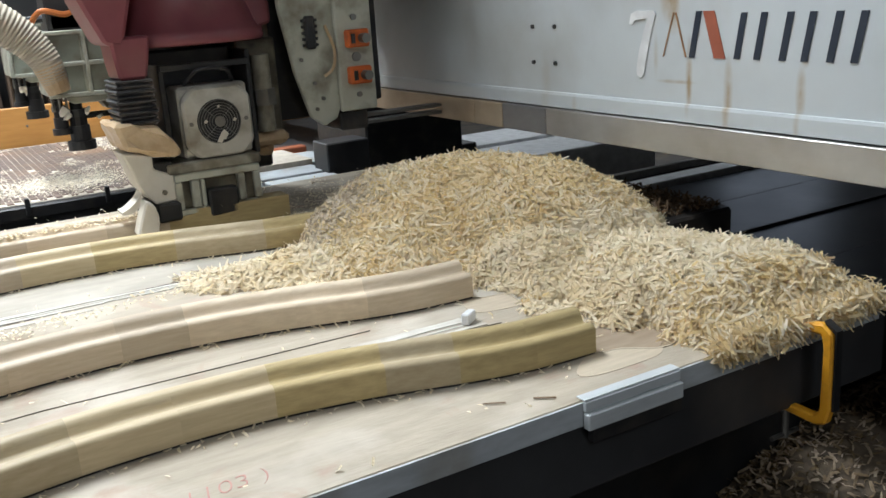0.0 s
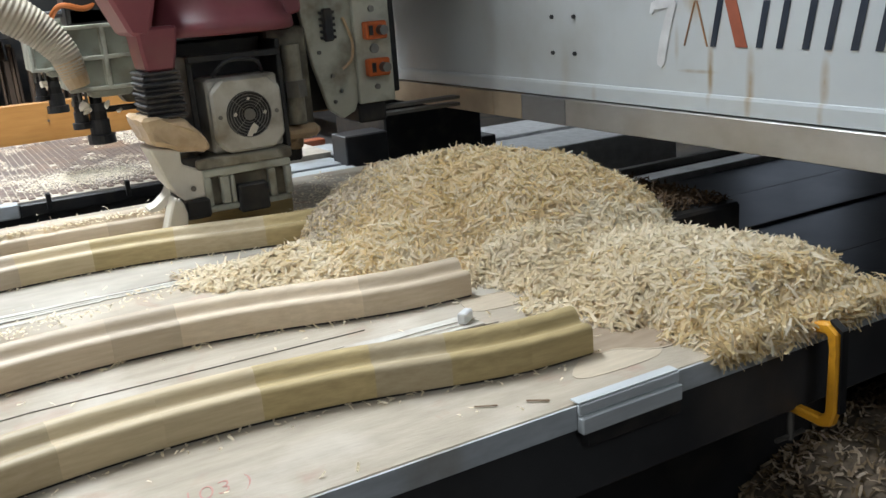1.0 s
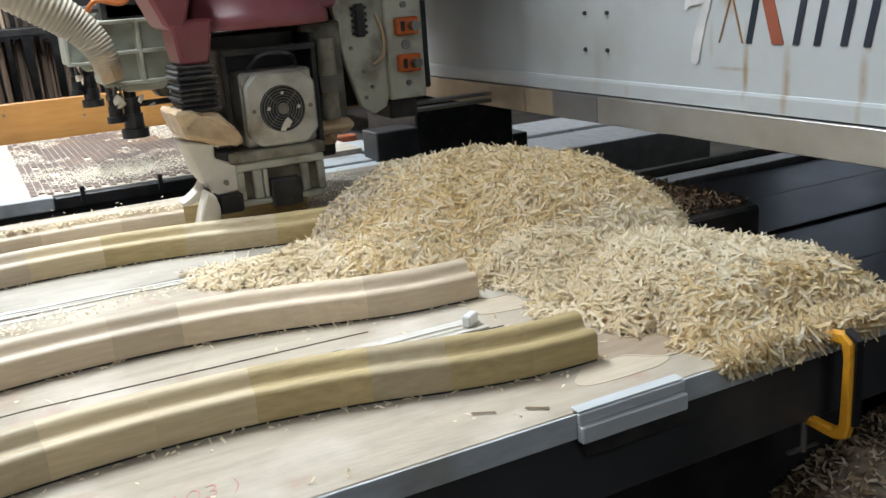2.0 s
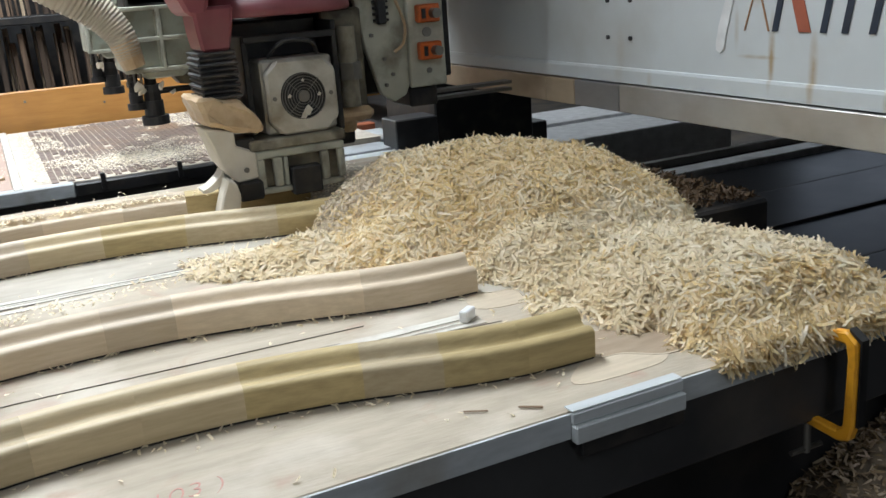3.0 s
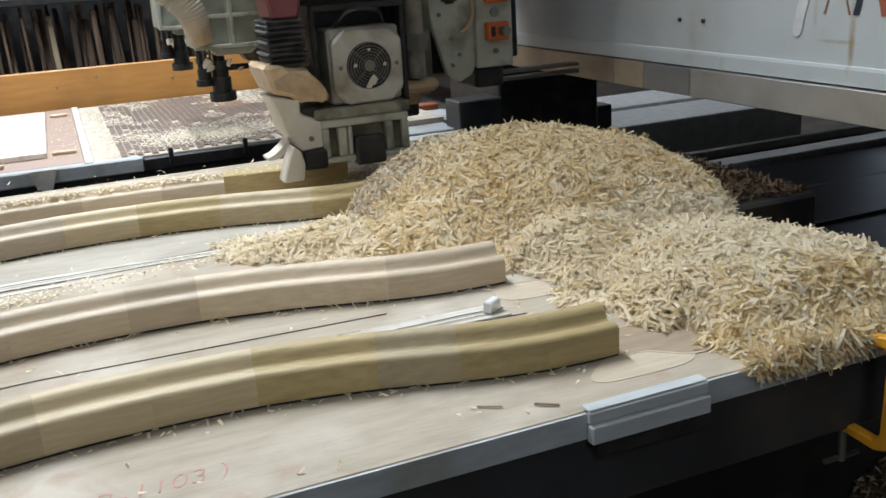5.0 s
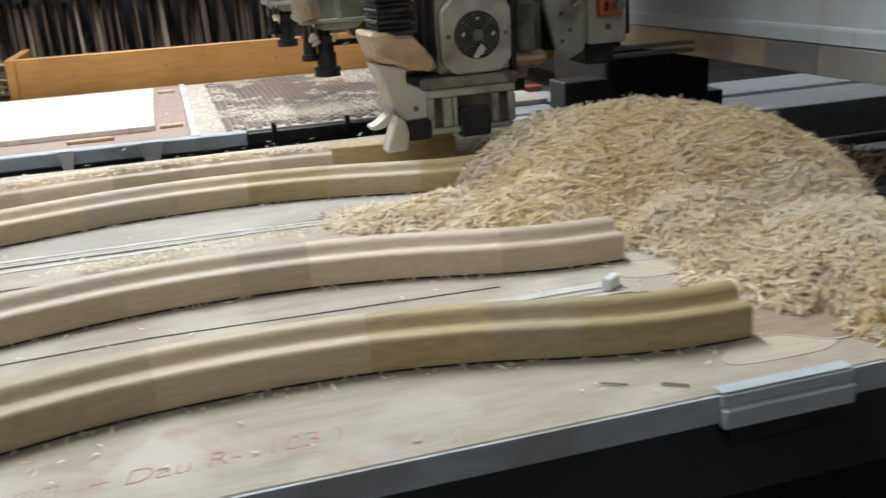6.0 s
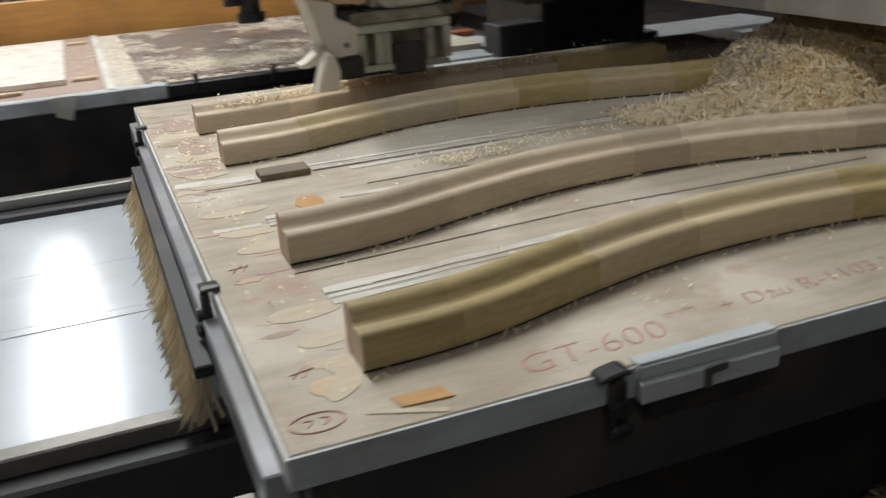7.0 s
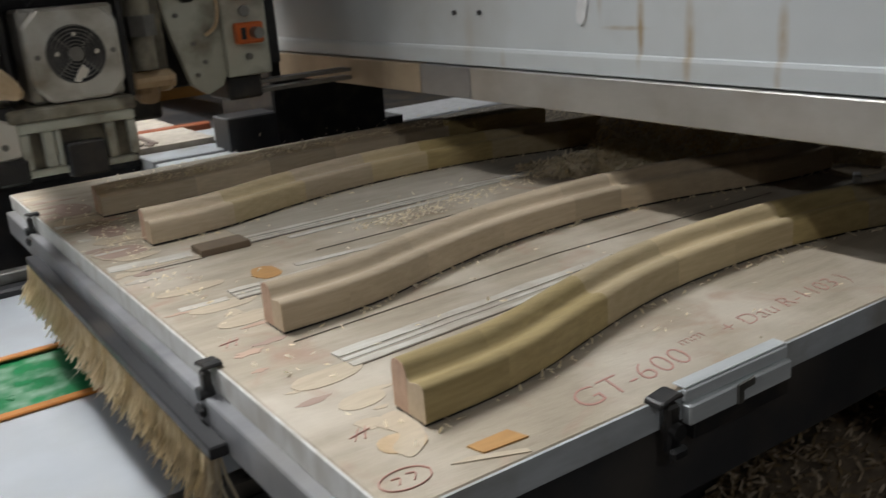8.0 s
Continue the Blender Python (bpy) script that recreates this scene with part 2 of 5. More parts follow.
M_RUBBER = material("black_rubber", (0.02, 0.02, 0.024), 0.5, scale=15, stain=(0.16, 0.13, 0.1), stain_amount=0.4, stain_scale=30)
M_MASKING = material("masking_tape", (0.62, 0.47, 0.30), 0.35, color2=(0.46, 0.32, 0.18), scale=22, bump=0.6, bump_scale=35)
M_BOOT = material("white_plastic_boot", (0.70, 0.66, 0.58), 0.5, color2=(0.6, 0.55, 0.46), scale=12)
M_ORANGE = material("orange_connector", (0.75, 0.16, 0.03), 0.45, scale=12, stain=(0.25, 0.08, 0.03), stain_amount=0.5, stain_scale=25)
M_CLAMP = material("yellow_clamp_enamel", (0.85, 0.40, 0.02), 0.4, color2=(0.75, 0.33, 0.02), scale=20, stain=(0.12, 0.07, 0.02), stain_amount=0.5, stain_scale=25)
M_HOSE = material("cream_dust_hose", (0.55, 0.49, 0.38), 0.5, scale=12)
M_GREEN = material("green_belt", (0.01, 0.20, 0.07), 0.3, color2=(0.008, 0.15, 0.05), scale=8, stain=(0.4, 0.5, 0.42), stain_amount=0.6, stain_scale=18)
M_ORANGETRIM = material("orange_edge_trim", (0.52, 0.19, 0.03), 0.5, scale=15)
M_WHITESHEET = material("bright_sheet_metal", (0.62, 0.66, 0.70), 0.2, 0.25, color2=(0.56, 0.60, 0.64), scale=4, spec=0.8, rough_vary=0.05, stain=(0.5, 0.5, 0.48), stain_amount=0.35, stain_scale=5)
M_BRISTLE = material("brush_bristles", (0.88, 0.79, 0.62), 0.7, color2=(0.80, 0.69, 0.50), scale=30, island=0.22)
M_WOODRAIL = material("orange_varnished_board", (0.52, 0.26, 0.07), 0.45, color2=(0.43, 0.2, 0.05), scale=6, stretch=(1, 8, 8), stain=(0.2, 0.1, 0.04), stain_amount=0.4)
M_GRIDTOP = material("phenolic_grid_top", (0.20, 0.15, 0.125), 0.5, color2=(0.13, 0.095, 0.08), scale=7, stain=(0.32, 0.2, 0.12), stain_amount=0.7, stain_scale=5)
M_DUSTY = material("packed_pale_dust", (0.60, 0.54, 0.45), 0.9, color2=(0.44, 0.38, 0.31), scale=25, bump=0.4)
M_BROWNBOARD = material("brown_ply_board", (0.42, 0.30, 0.24), 0.6, color2=(0.34, 0.24, 0.19), scale=8, stretch=(1, 6, 1))
M_WHITEBOARD = material("pale_ply_panel", (0.76, 0.70, 0.62), 0.6, color2=(0.68, 0.61, 0.53), scale=8, stretch=(1, 6, 1), stain=(0.35, 0.28, 0.22), stain_amount=0.5, stain_scale=22)
M_CONCRETE = material("dusty_concrete", (0.12, 0.11, 0.10), 0.85, color2=(0.07, 0.065, 0.06), scale=5, bump=0.3, stain=(0.22, 0.17, 0.11), stain_amount=0.6, stain_scale=3)
M_WALL = material("workshop_wall", (0.13, 0.12, 0.11), 0.85, color2=(0.09, 0.085, 0.08), scale=2)
M_CEIL = material("workshop_ceiling", (0.15, 0.15, 0.15), 0.85, scale=2)
M_PLANK = material("stacked_timber", (0.19, 0.125, 0.08), 0.7, color2=(0.09, 0.055, 0.035), scale=6, stretch=(10, 10, 1), vary=0.7)
M_PLANKLIGHT = material("pale_timber", (0.55, 0.42, 0.28), 0.7, scale=6, stretch=(10, 10, 1), vary=0.3)
M_JIGGREY = material("grey_jig_panel", (0.43, 0.39, 0.32), 0.7, color2=(0.35, 0.31, 0.25), scale=9, stretch=(1, 6, 1), bump=0.15, stain=(0.58, 0.54, 0.46), stain_amount=0.5, stain_scale=8)
M_BROWNPOCKET = material("brown_routed_pocket", (0.40, 0.31, 0.22), 0.75, color2=(0.31, 0.235, 0.16), scale=16, stretch=(1, 4, 1), bump=0.15)
M_ENDGRAIN = material("pinkish_end_grain", (0.60, 0.42, 0.31), 0.65, color2=(0.48, 0.31, 0.22), scale=60, bump=0.2)
M_PALEEND = material("pale_end_grain", (0.60, 0.49, 0.35), 0.65, color2=(0.50, 0.39, 0.27), scale=60, bump=0.2)
M_REDBEAM = material("red_oxide_paint", (0.42, 0.12, 0.05), 0.5, color2=(0.32, 0.09, 0.04), scale=12, stain=(0.2, 0.15, 0.1), stain_amount=0.5, stain_scale=10)
M_REDINK = material("red_marker", (0.57, 0.30, 0.25), 0.7, scale=60)
M_WHITEPAINT = material("white_paint", (0.82, 0.83, 0.84), 0.45, scale=20)
M_RUST = material("rust_brown_paint", (0.36, 0.19, 0.08), 0.6, color2=(0.26, 0.13, 0.06), scale=20)
M_NAVY = material("dark_blue_paint", (0.03, 0.04, 0.06), 0.5, scale=20)
M_REDPAINT = material("brick_red_paint", (0.40, 0.12, 0.07), 0.5, scale=20)
M_CABLE = material("orange_cable", (0.55, 0.16, 0.03), 0.5, scale=30)
M_BOLT = material("dull_bolt_steel", (0.25, 0.24, 0.22), 0.4, 0.8, scale=30)
M_TUBE = bpy.data.materials.new("lamp_diffuser")
M_TUBE.use_nodes = True
M_TUBE.node_tree.nodes["Principled BSDF"].inputs["Emission Color"].default_value = (0.95, 1.0, 1.0, 1)
M_TUBE.node_tree.nodes["Principled BSDF"].inputs["Emission Strength"].default_value = 6.0

M_DAYLIGHT = bpy.data.materials.new("daylight")
M_DAYLIGHT.use_nodes = True
M_DAYLIGHT.node_tree.nodes["Principled BSDF"].inputs["Emission Color"].default_value = (0.75, 0.86, 1.0, 1)
M_DAYLIGHT.node_tree.nodes["Principled BSDF"].inputs["Emission Strength"].default_value = 0.8

# ---- builders ----
MOVERS = []
ORIGIN = {}


def mesh_of(name, bm, mat):
    me = bpy.data.meshes.new(name)
    bm.to_mesh(me)
    bm.free()
    me.materials.append(mat)
    return me


def thing(name, x, y, z, label, category, group="", kind=""):
    ob = new(name)
    ob.empty_display_size = 0.05
    ob.matrix_basis = pose(x, y, ZT + z)
    ORIGIN[ob.name] = Vector((x, y, z))
    return tagged(ob, label, category, group, kind)


def part(name, bm, mat, parent, label="", smooth=False):
    """A part, drawn in the machine's space (z from the table top), under its thing or part."""
    root = parent
    while root.parent:
        root = root.parent
    bmesh.ops.translate(bm, vec=-ORIGIN[root.name], verts=bm.verts[:])
    me = mesh_of(name, bm, mat)
    if smooth:
        for p in me.polygons:
            p.use_smooth = True
    ob = new(name, me)
    ob.parent = parent
    return tagged(ob, label)


def solid(name, bm, mat, label, category, group="", kind="", at=(0, 0, 0), smooth=False):
    me = mesh_of(name, bm, mat)
    if smooth:
        for p in me.polygons:
            p.use_smooth = True
    ob = new(name, me)
    ob.matrix_basis = pose(at[0], at[1], at[2] + ZT)
    return tagged(ob, label, category, group, kind)


def rides(ob):
    """A thing that lies on the sliding table and goes with it."""
    MOVERS.append((ob, ob.matrix_basis.copy()))
    return ob


def nudge(ob, x, y, z):
    ob.matrix_basis = Matrix.Translation((x, y, z)) @ ob.matrix_basis
    return ob


def box(x0, x1, y0, y1, z0, z1, bevel=0.0, bm=None, seg=1):
    bm = bm or bmesh.new()
    made = bmesh.ops.create_cube(bm, size=1.0)["verts"]
    for v in made:
        v.co = Vector((x0 + (v.co.x + 0.5) * (x1 - x0), y0 + (v.co.y + 0.5) * (y1 - y0), z0 + (v.co.z + 0.5) * (z1 - z0)))
    if bevel:
        edges = list({e for v in made for e in v.link_edges})
        bmesh.ops.bevel(bm, geom=edges, offset=bevel, segments=seg, affect="EDGES", clamp_overlap=True)
    return bm


def tube(p0, p1, r0, r1=None, n=20, bm=None):
    bm = bm or bmesh.new()
    p0, p1 = Vector(p0), Vector(p1)
    d = p1 - p0
    m = Matrix.Translation((p0 + p1) / 2) @ d.to_track_quat("Z", "Y").to_matrix().to_4x4()
    bmesh.ops.create_cone(bm, cap_ends=True, segments=n, radius1=r0, radius2=r0 if r1 is None else r1, depth=d.length, matrix=m)
    return bm


def prism(points, axis, a, b, bm=None, bevel=0.0):
    """A polygon in the plane across axis ('x', 'y' or 'z'), drawn out from a to b."""
    bm = bm or bmesh.new()

    def place(p, w):
        return {"x": (w, p[0], p[1]), "y": (p[0], w, p[1]), "z": (p[0], p[1], w)}[axis]
    lo = [bm.verts.new(place(p, a)) for p in points]
    hi = [bm.verts.new(place(p, b)) for p in points]
    n = len(points)
    faces = [bm.faces.new(lo), bm.faces.new(hi[::-1])]
    for i in range(n):
        faces.append(bm.faces.new((lo[i], hi[i], hi[(i + 1) % n], lo[(i + 1) % n])))
    bmesh.ops.recalc_face_normals(bm, faces=faces)
    if bevel:
        bmesh.ops.bevel(bm, geom=list({e for f in faces for e in f.edges}), offset=bevel, segments=1, affect="EDGES", clamp_overlap=True)
    return bm


def ring(center, axis, radius, thick, n=28, m=6, bm=None):
    """A torus round axis."""
    bm = bm or bmesh.new()
    q = Vector(axis).to_track_quat("Z", "Y").to_matrix()
    grid = []
    for i in range(n):
        a = 2 * math.pi * i / n
        row = []
        for j in range(m):
            b = 2 * math.pi * j / m
            p = Vector(((radius + thick * math.cos(b)) * math.cos(a), (radius + thick * math.cos(b)) * math.sin(a), thick * math.sin(b)))
            row.append(bm.verts.new(Vector(center) + q @ p))
        grid.append(row)
    for i in range(n):
        for j in range(m):
            bm.faces.new((grid[i][j], grid[(i + 1) % n][j], grid[(i + 1) % n][(j + 1) % m], grid[i][(j + 1) % m]))
    bmesh.ops.recalc_face_normals(bm, faces=bm.faces[:])
    return bm


def wire(points, radius, n=8, steps=8):
    """A smooth bent tube through points."""
    pts = [Vector(p) for p in points]
    path = []
    for i in range(len(pts) - 1):
        a, b, c, d = pts[max(i - 1, 0)], pts[i], pts[i + 1], pts[min(i + 2, len(pts) - 1)]
        for k in range(steps):
            t = k / steps
            path.append(0.5 * ((2 * b) + (c - a) * t + (2 * a - 5 * b + 4 * c - d) * t * t + (3 * b - a - 3 * c + d) * t ** 3))
    path.append(pts[-1])
    bm = bmesh.new()
    rows = []
    for i, p in enumerate(path):
        d = (path[min(i + 1, len(path) - 1)] - path[max(i - 1, 0)]).normalized()
        q = d.to_track_quat("Z", "Y").to_matrix()
        r = radius(i / (len(path) - 1)) if callable(radius) else radius
        rows.append([bm.verts.new(p + q @ Vector((r * math.cos(2 * math.pi * j / n), r * math.sin(2 * math.pi * j / n), 0))) for j in range(n)])
    for a, b in zip(rows, rows[1:]):
        for j in range(n):
            bm.faces.new((a[j], a[(j + 1) % n], b[(j + 1) % n], b[j]))
    bm.faces.new(rows[0][::-1])
    bm.faces.new(rows[-1])
    bmesh.ops.recalc_face_normals(bm, faces=bm.faces[:])
    return bm


def lerp_table(xs, ys, x):
    return float(np.interp(x, xs, ys))


def flakes(name, places, mat, length=(0.014, 0.028), width=(0.003, 0.005), lift=0.6, seed=1):
    """Curled shavings at the places (x, y, z, normal), joined into one mesh."""
    rng = random.Random(seed)
    verts, faces = [], []
    for (x, y, z, nrm) in places:
        length_, width_ = rng.uniform(*length), rng.uniform(*width)
        up = (Vector(nrm) + Vector((rng.gauss(0, lift), rng.gauss(0, lift), rng.gauss(0, lift * 0.6)))).normalized()
        side = up.cross(Vector((rng.gauss(0, 1), rng.gauss(0, 1), rng.gauss(0, 1)))).normalized()
        fwd = side.cross(up)
        curl = rng.uniform(-0.8, 0.5)
        twist = rng.uniform(-0.7, 0.7)
        base = len(verts)
        c = Vector((x, y, z))
        for k in range(4):
            u = k / 3 - 0.5
            off = fwd * (u * length_) + up * (curl * (u * u - 0.08) * length_)
            w = (side * math.cos(twist * u * 2) + up * math.sin(twist * u * 2)) * (width_ * (0.75 if k in (0, 3) else 1.0) / 2)
            verts.append(c + off - w)
            verts.append(c + off + w)
        for k in range(3):
            b = base + 2 * k
            faces.append((b, b + 1, b + 3, b + 2))
    me = bpy.data.meshes.new(name)
    me.from_pydata([tuple(v) for v in verts], [], faces)
    me.materials.append(mat)
    return me


# ---- the workshop ----
def slab(name, x0, x1, y0, y1, z0, z1, mat, label, category):
    return solid(name, box(x0, x1, y0, y1, z0, z1), mat, label, category, kind="structure")


slab("floor", -7, 9, -6, 14, -ZT - 0.2, -ZT, M_CONCRETE, "dark dusty concrete workshop floor", "floor")
slab("ceiling", -7, 9, -6, 14, 3.75, 3.9, M_CEIL, "dim grey workshop ceiling", "ceiling")
slab("wall_north", -7, 9, 13.8, 14, -ZT, 3.75, M_WALL, "dark workshop wall behind the stacked timber", "wall")
slab("wall_south", -7, 9, -6, -5.8, -ZT, 3.75, M_WALL, "plain grey workshop wall", "wall")
slab("wall_west", -7, -6.8, -5.8, 13.8, -ZT, 3.75, M_WALL, "plain grey workshop wall", "wall")
EAST = [(-5.8, 5.4, -ZT, 3.75), (7.0, 13.8, -ZT, 3.75), (5.4, 7.0, -ZT, 0.5), (5.4, 7.0, 2.7, 3.75)]
for i, (y0, y1, z0, z1) in enumerate(EAST):
    slab(f"wall_east_{i + 1}", 8.8, 9, y0, y1, z0, z1, M_WALL, "plain dark workshop wall beside a window", "wall")
slab("backdrop", 10.5, 10.52, 1.0, 11.0, -1.0, 5.0, M_DAYLIGHT, "plain pale daylight outside the window", "backdrop")


def window():
    w = tagged(thing("window_1", 8.9, 6.2, 0.5, "wide workshop window with daylight outside", "window"), kind="structure")
    part("window_frame", box(8.84, 8.96, 5.4, 5.46, 0.5, 2.7), M_STEELDK, w)
    part("window_frame", box(8.84, 8.96, 6.94, 7.0, 0.5, 2.7), M_STEELDK, w)
    part("window_frame", box(8.84, 8.96, 6.17, 6.23, 0.5, 2.7), M_STEELDK, w)
    part("window_sill", box(8.74, 8.98, 5.4, 7.0, 0.46, 0.4995), M_WALL, w)


window()


# fixtures also hang over the lamps that are only added fill
def ceiling_and_fill_light(x, y, z, sx, sy):
    ob = thing("ceiling_and_fill_light", x, y, z - ZT, "long fluorescent light out of view, some of them added as fill", "ceiling light", "ceiling lights")
    zz = z - ZT
    part("housing", box(x - sx / 2 - 0.03, x + sx / 2 + 0.03, y - sy / 2 - 0.03, y + sy / 2 + 0.03, zz + 0.035, zz + 0.09, 0.01), M_WHITEPAINT, ob)
    part("diffuser", box(x - sx / 2, x + sx / 2, y - sy / 2, y + sy / 2, zz + 0.012, zz + 0.035), M_TUBE, ob, "glowing white diffuser")
    for hy in (y - sy * 0.4, y + sy * 0.4):
        part("hanger", tube((x, hy, zz + 0.09), (x, hy, 3.75), 0.008, n=8), M_BOLT, ob)
    return ob


for lx, ly, lz, sx, sy, power in LAMPS:
    ceiling_and_fill_light(lx, ly, lz, sx, sy)


# ---- sliding table ----
LEG_X = [0.0, 0.09, 0.165, 0.245, 0.346, 0.41, 0.50, 0.60, 0.70, 0.78, 0.84, 0.94, 1.015, 1.08, 1.15]
LEG_Y = [0.0, 0.003, 0.016, 0.042, 0.070, 0.084, 0.094, 0.096, 0.090, 0.076, 0.062, 0.029, 0.009, 0.001, 0.0]


def leg_curve(u):
    # a soft curve through the outline
    s = 0.0
    for du in (-0.03, -0.015, 0, 0.015, 0.03):
        s += lerp_table(LEG_X, LEG_Y, min(max(u + du, 0), 1.15))
    return s / 5


TABLE_LX, TABLE_LY = 1.74, 1.69


def worn_strip(x0, y0, x1, y1, w, ragged=0.35):
    """The outline of a strip with uneven edges."""
    d = Vector((x1 - x0, y1 - y0, 0)).normalized()
    n = max(6, int(math.hypot(x1 - x0, y1 - y0) / 0.02))
    near, far = [], []
    for k in range(n + 1):
        px, py = x0 + (x1 - x0) * k / n, y0 + (y1 - y0) * k / n
        wa = w / 2 * (1 + ragged * noise.noise(Vector((px * 14, py * 9, 0.3))))
        wb = w / 2 * (1 + ragged * noise.noise(Vector((px * 17, py * 9, 5.3))))
        near.append((px + d.y * wa, py - d.x * wa))
        far.append((px - d.y * wb, py + d.x * wb))
    return near + far[::-1]


def jig_channel(t, x0, y0, x1, y1, w):
    d = Vector((x1 - x0, y1 - y0, 0)).normalized()
    bed = part("channel_bed", prism(worn_strip(x0, y0, x1, y1, w * 0.9, 0.1), "z", 0.0003, 0.0010), M_JIGGREY, t, "worn grey channel bed")
    for off, rw, top in ((-0.40, 0.24, 0.0022), (0.0, 0.16, 0.0018), (0.40, 0.34, 0.0026)):
        ox, oy = -d.y * w * off, d.x * w * off
        part("white_rib", prism(worn_strip(x0 + ox, y0 + oy, x1 + ox, y1 + oy, w * rw, 0.6), "z", 0.0004, top), M_TAPE, bed, "worn white rib")


def sliding_table():
    t = thing("sliding_table", 0, 0, -0.14, "sliding router table with worn beige plywood top on dark steel", "machine table")
    bm = box(0, TABLE_LX, 0, TABLE_LY, -0.030, 0, 0.002)
    part("spoilboard", bm, M_BOARD, t, "stained beige plywood board")
    part("front_edge_band", box(0.0, TABLE_LX, -0.004, -0.0005, -0.033, -0.001), M_EDGE, t, "scuffed grey-white edge band")
    part("side_edge_band", box(-0.004, -0.0005, -0.004, TABLE_LY, -0.033, -0.001), M_SIDEBAND, t, "white edge band, paler than the front one")
    part("front_beam", box(0.012, TABLE_LX + 0.03, 0.004, 0.07, -0.135, -0.034, 0.003), M_STEELDK, t)
    part("rear_beam", box(0.012, TABLE_LX, TABLE_LY - 0.07, TABLE_LY - 0.004, -0.135, -0.034, 0.003), M_STEELDK, t)
    part("end_beam", box(-0.022, 0.011, 0.03, TABLE_LY - 0.02, -0.085, -0.034, 0.002), M_ENDBEAM, t, "grey steel end beam")
    part("far_end_beam", box(TABLE_LX - 0.06, TABLE_LX, 0.075, TABLE_LY - 0.075, -0.135, -0.034, 0.003), M_STEELDK, t)
    part("underside_panel", box(0.02, TABLE_LX - 0.07, 0.08, TABLE_LY - 0.08, -0.06, -0.034), M_BLACK, t)
    part("corner_bracket", box(-0.15, -0.023, -0.01, 0.11, -0.112, -0.098, 0.002), M_EDGE, t, "grey steel corner bracket")
    part("suction_box", box(1.745, 1.94, 0.48, 1.0, -0.09, 0.035, 0.006), M_BLACK, t, "black suction box at the table's end")
    # grey panels let into the board beside the legs
    for x0, x1, lx, ly, yl in ((0.24, 1.16, 0.107, 0.980, 0.905),):
        n = 24
        far = [(x0 + (x1 - x0) * k / n, ly - 0.004 + leg_curve(x0 + (x1 - x0) * k / n - lx)) for k in range(n + 1)]
        part("jig_panel", prism([(x0, yl), (x1, yl)] + far[::-1], "z", 0.0002, 0.0007), M_JIGGREY, t, "flat grey jig panel")
    # clamping channels: a grey bed between worn white ribs
    for x0, y0, x1, y1, w in ((0.118, 0.310, 0.60, 0.338, 0.046), (0.600, 0.338, 1.20, 0.330, 0.040), (0.111, 0.628, 0.42, 0.628, 0.040), (0.42, 0.628, 0.62, 0.640, 0.030), (0.236, 0.884, 0.72, 0.884, 0.034), (0.72, 0.884, 1.06, 0.872, 0.026)):
        jig_channel(t, x0, y0, x1, y1, w)
    for x0, y0, x1, y1, w in ((0.006, 0.898, 0.14, 0.884, 0.034), (0.70, 0.357, 1.18, 0.352, 0.022), (0.24, 0.690, 0.46, 0.676, 0.016), (0.60, 0.655, 1.0, 0.68, 0.022), (0.30, 0.840, 0.70, 0.846, 0.014), (0.03, 0.625, 0.10, 0.622, 0.016)):
        part("tape_strip", prism(worn_strip(x0, y0, x1, y1, w), "z", 0.0008, 0.0014), M_TAPE, t, "worn white tape strip")
    # board joints, and shadow lines drawn along the channels' near sides
    for x0, y0, x1, y1 in ((0.13, 0.284, 0.535, 0.309), (0.62, 0.318, 0.68, 0.316), (0.78, 0.377, 0.83, 0.376), (0.85, 0.322, 0.90, 0.318), (0.95, 0.366, 0.985, 0.365), (0.95, 0.316, 1.14, 0.308), (1.08, 0.315, 1.22, 0.302),
                           (0.10, 0.404, 0.55, 0.430), (0.55, 0.430, 1.04, 0.410), (0.30, 0.735, 1.0, 0.735), (0.11, 0.603, 0.33, 0.606), (0.24, 0.862, 0.60, 0.863), (0.05, 0.845, 0.15, 0.842), (0.46, 0.902, 0.98, 0.902)):
        pts = [(x0, y0 - 0.0005), (x1, y1 - 0.0005), (x1, y1 + 0.0005), (x0, y0 + 0.0005)]
        part("jig_joint", prism(pts, "z", 0.0003, 0.0018), M_JOINTSHADE, t)
    # routed pockets and inlays
    for cx, cy, rx, ry, rot, mat in ((0.075, 0.705, 0.052, 0.017, 0, M_PATCH), (0.085, 0.600, 0.05, 0.020, 0, M_PATCH), (0.09, 0.526, 0.045, 0.02, 8, M_PATCH), (0.085, 0.285, 0.045, 0.02, 5, M_PATCH),
                                     (0.085, 0.206, 0.03, 0.018, 10, M_PATCH), (0.07, 0.10, 0.026, 0.020, -12, M_MASKING), (0.075, 0.875, 0.05, 0.018, 0, M_PATCH), (0.08, 1.08, 0.05, 0.025, 0, M_PATCH),
                                                                          (0.19, 0.692, 0.022, 0.032, 0, M_ORANGEWOOD), (0.075, 1.16, 0.032, 0.05, 0, M_BROWNBOARD), (0.07, 1.40, 0.035, 0.06, 0, M_BROWNBOARD)):
        a = radians(rot)
        top = 0.0008 + 0.00004 * (cy * 37 % 7)
        pts = []
        for k in range(24):
            u, v = rx * math.cos(2 * math.pi * k / 24), ry * math.sin(2 * math.pi * k / 24)
            wob = 1 + 0.16 * noise.noise(Vector((u * 40 + cx * 50, v * 40, cy * 30)))
            u, v = math.copysign(rx * abs(u / rx) ** 0.7, u) * wob, v * wob
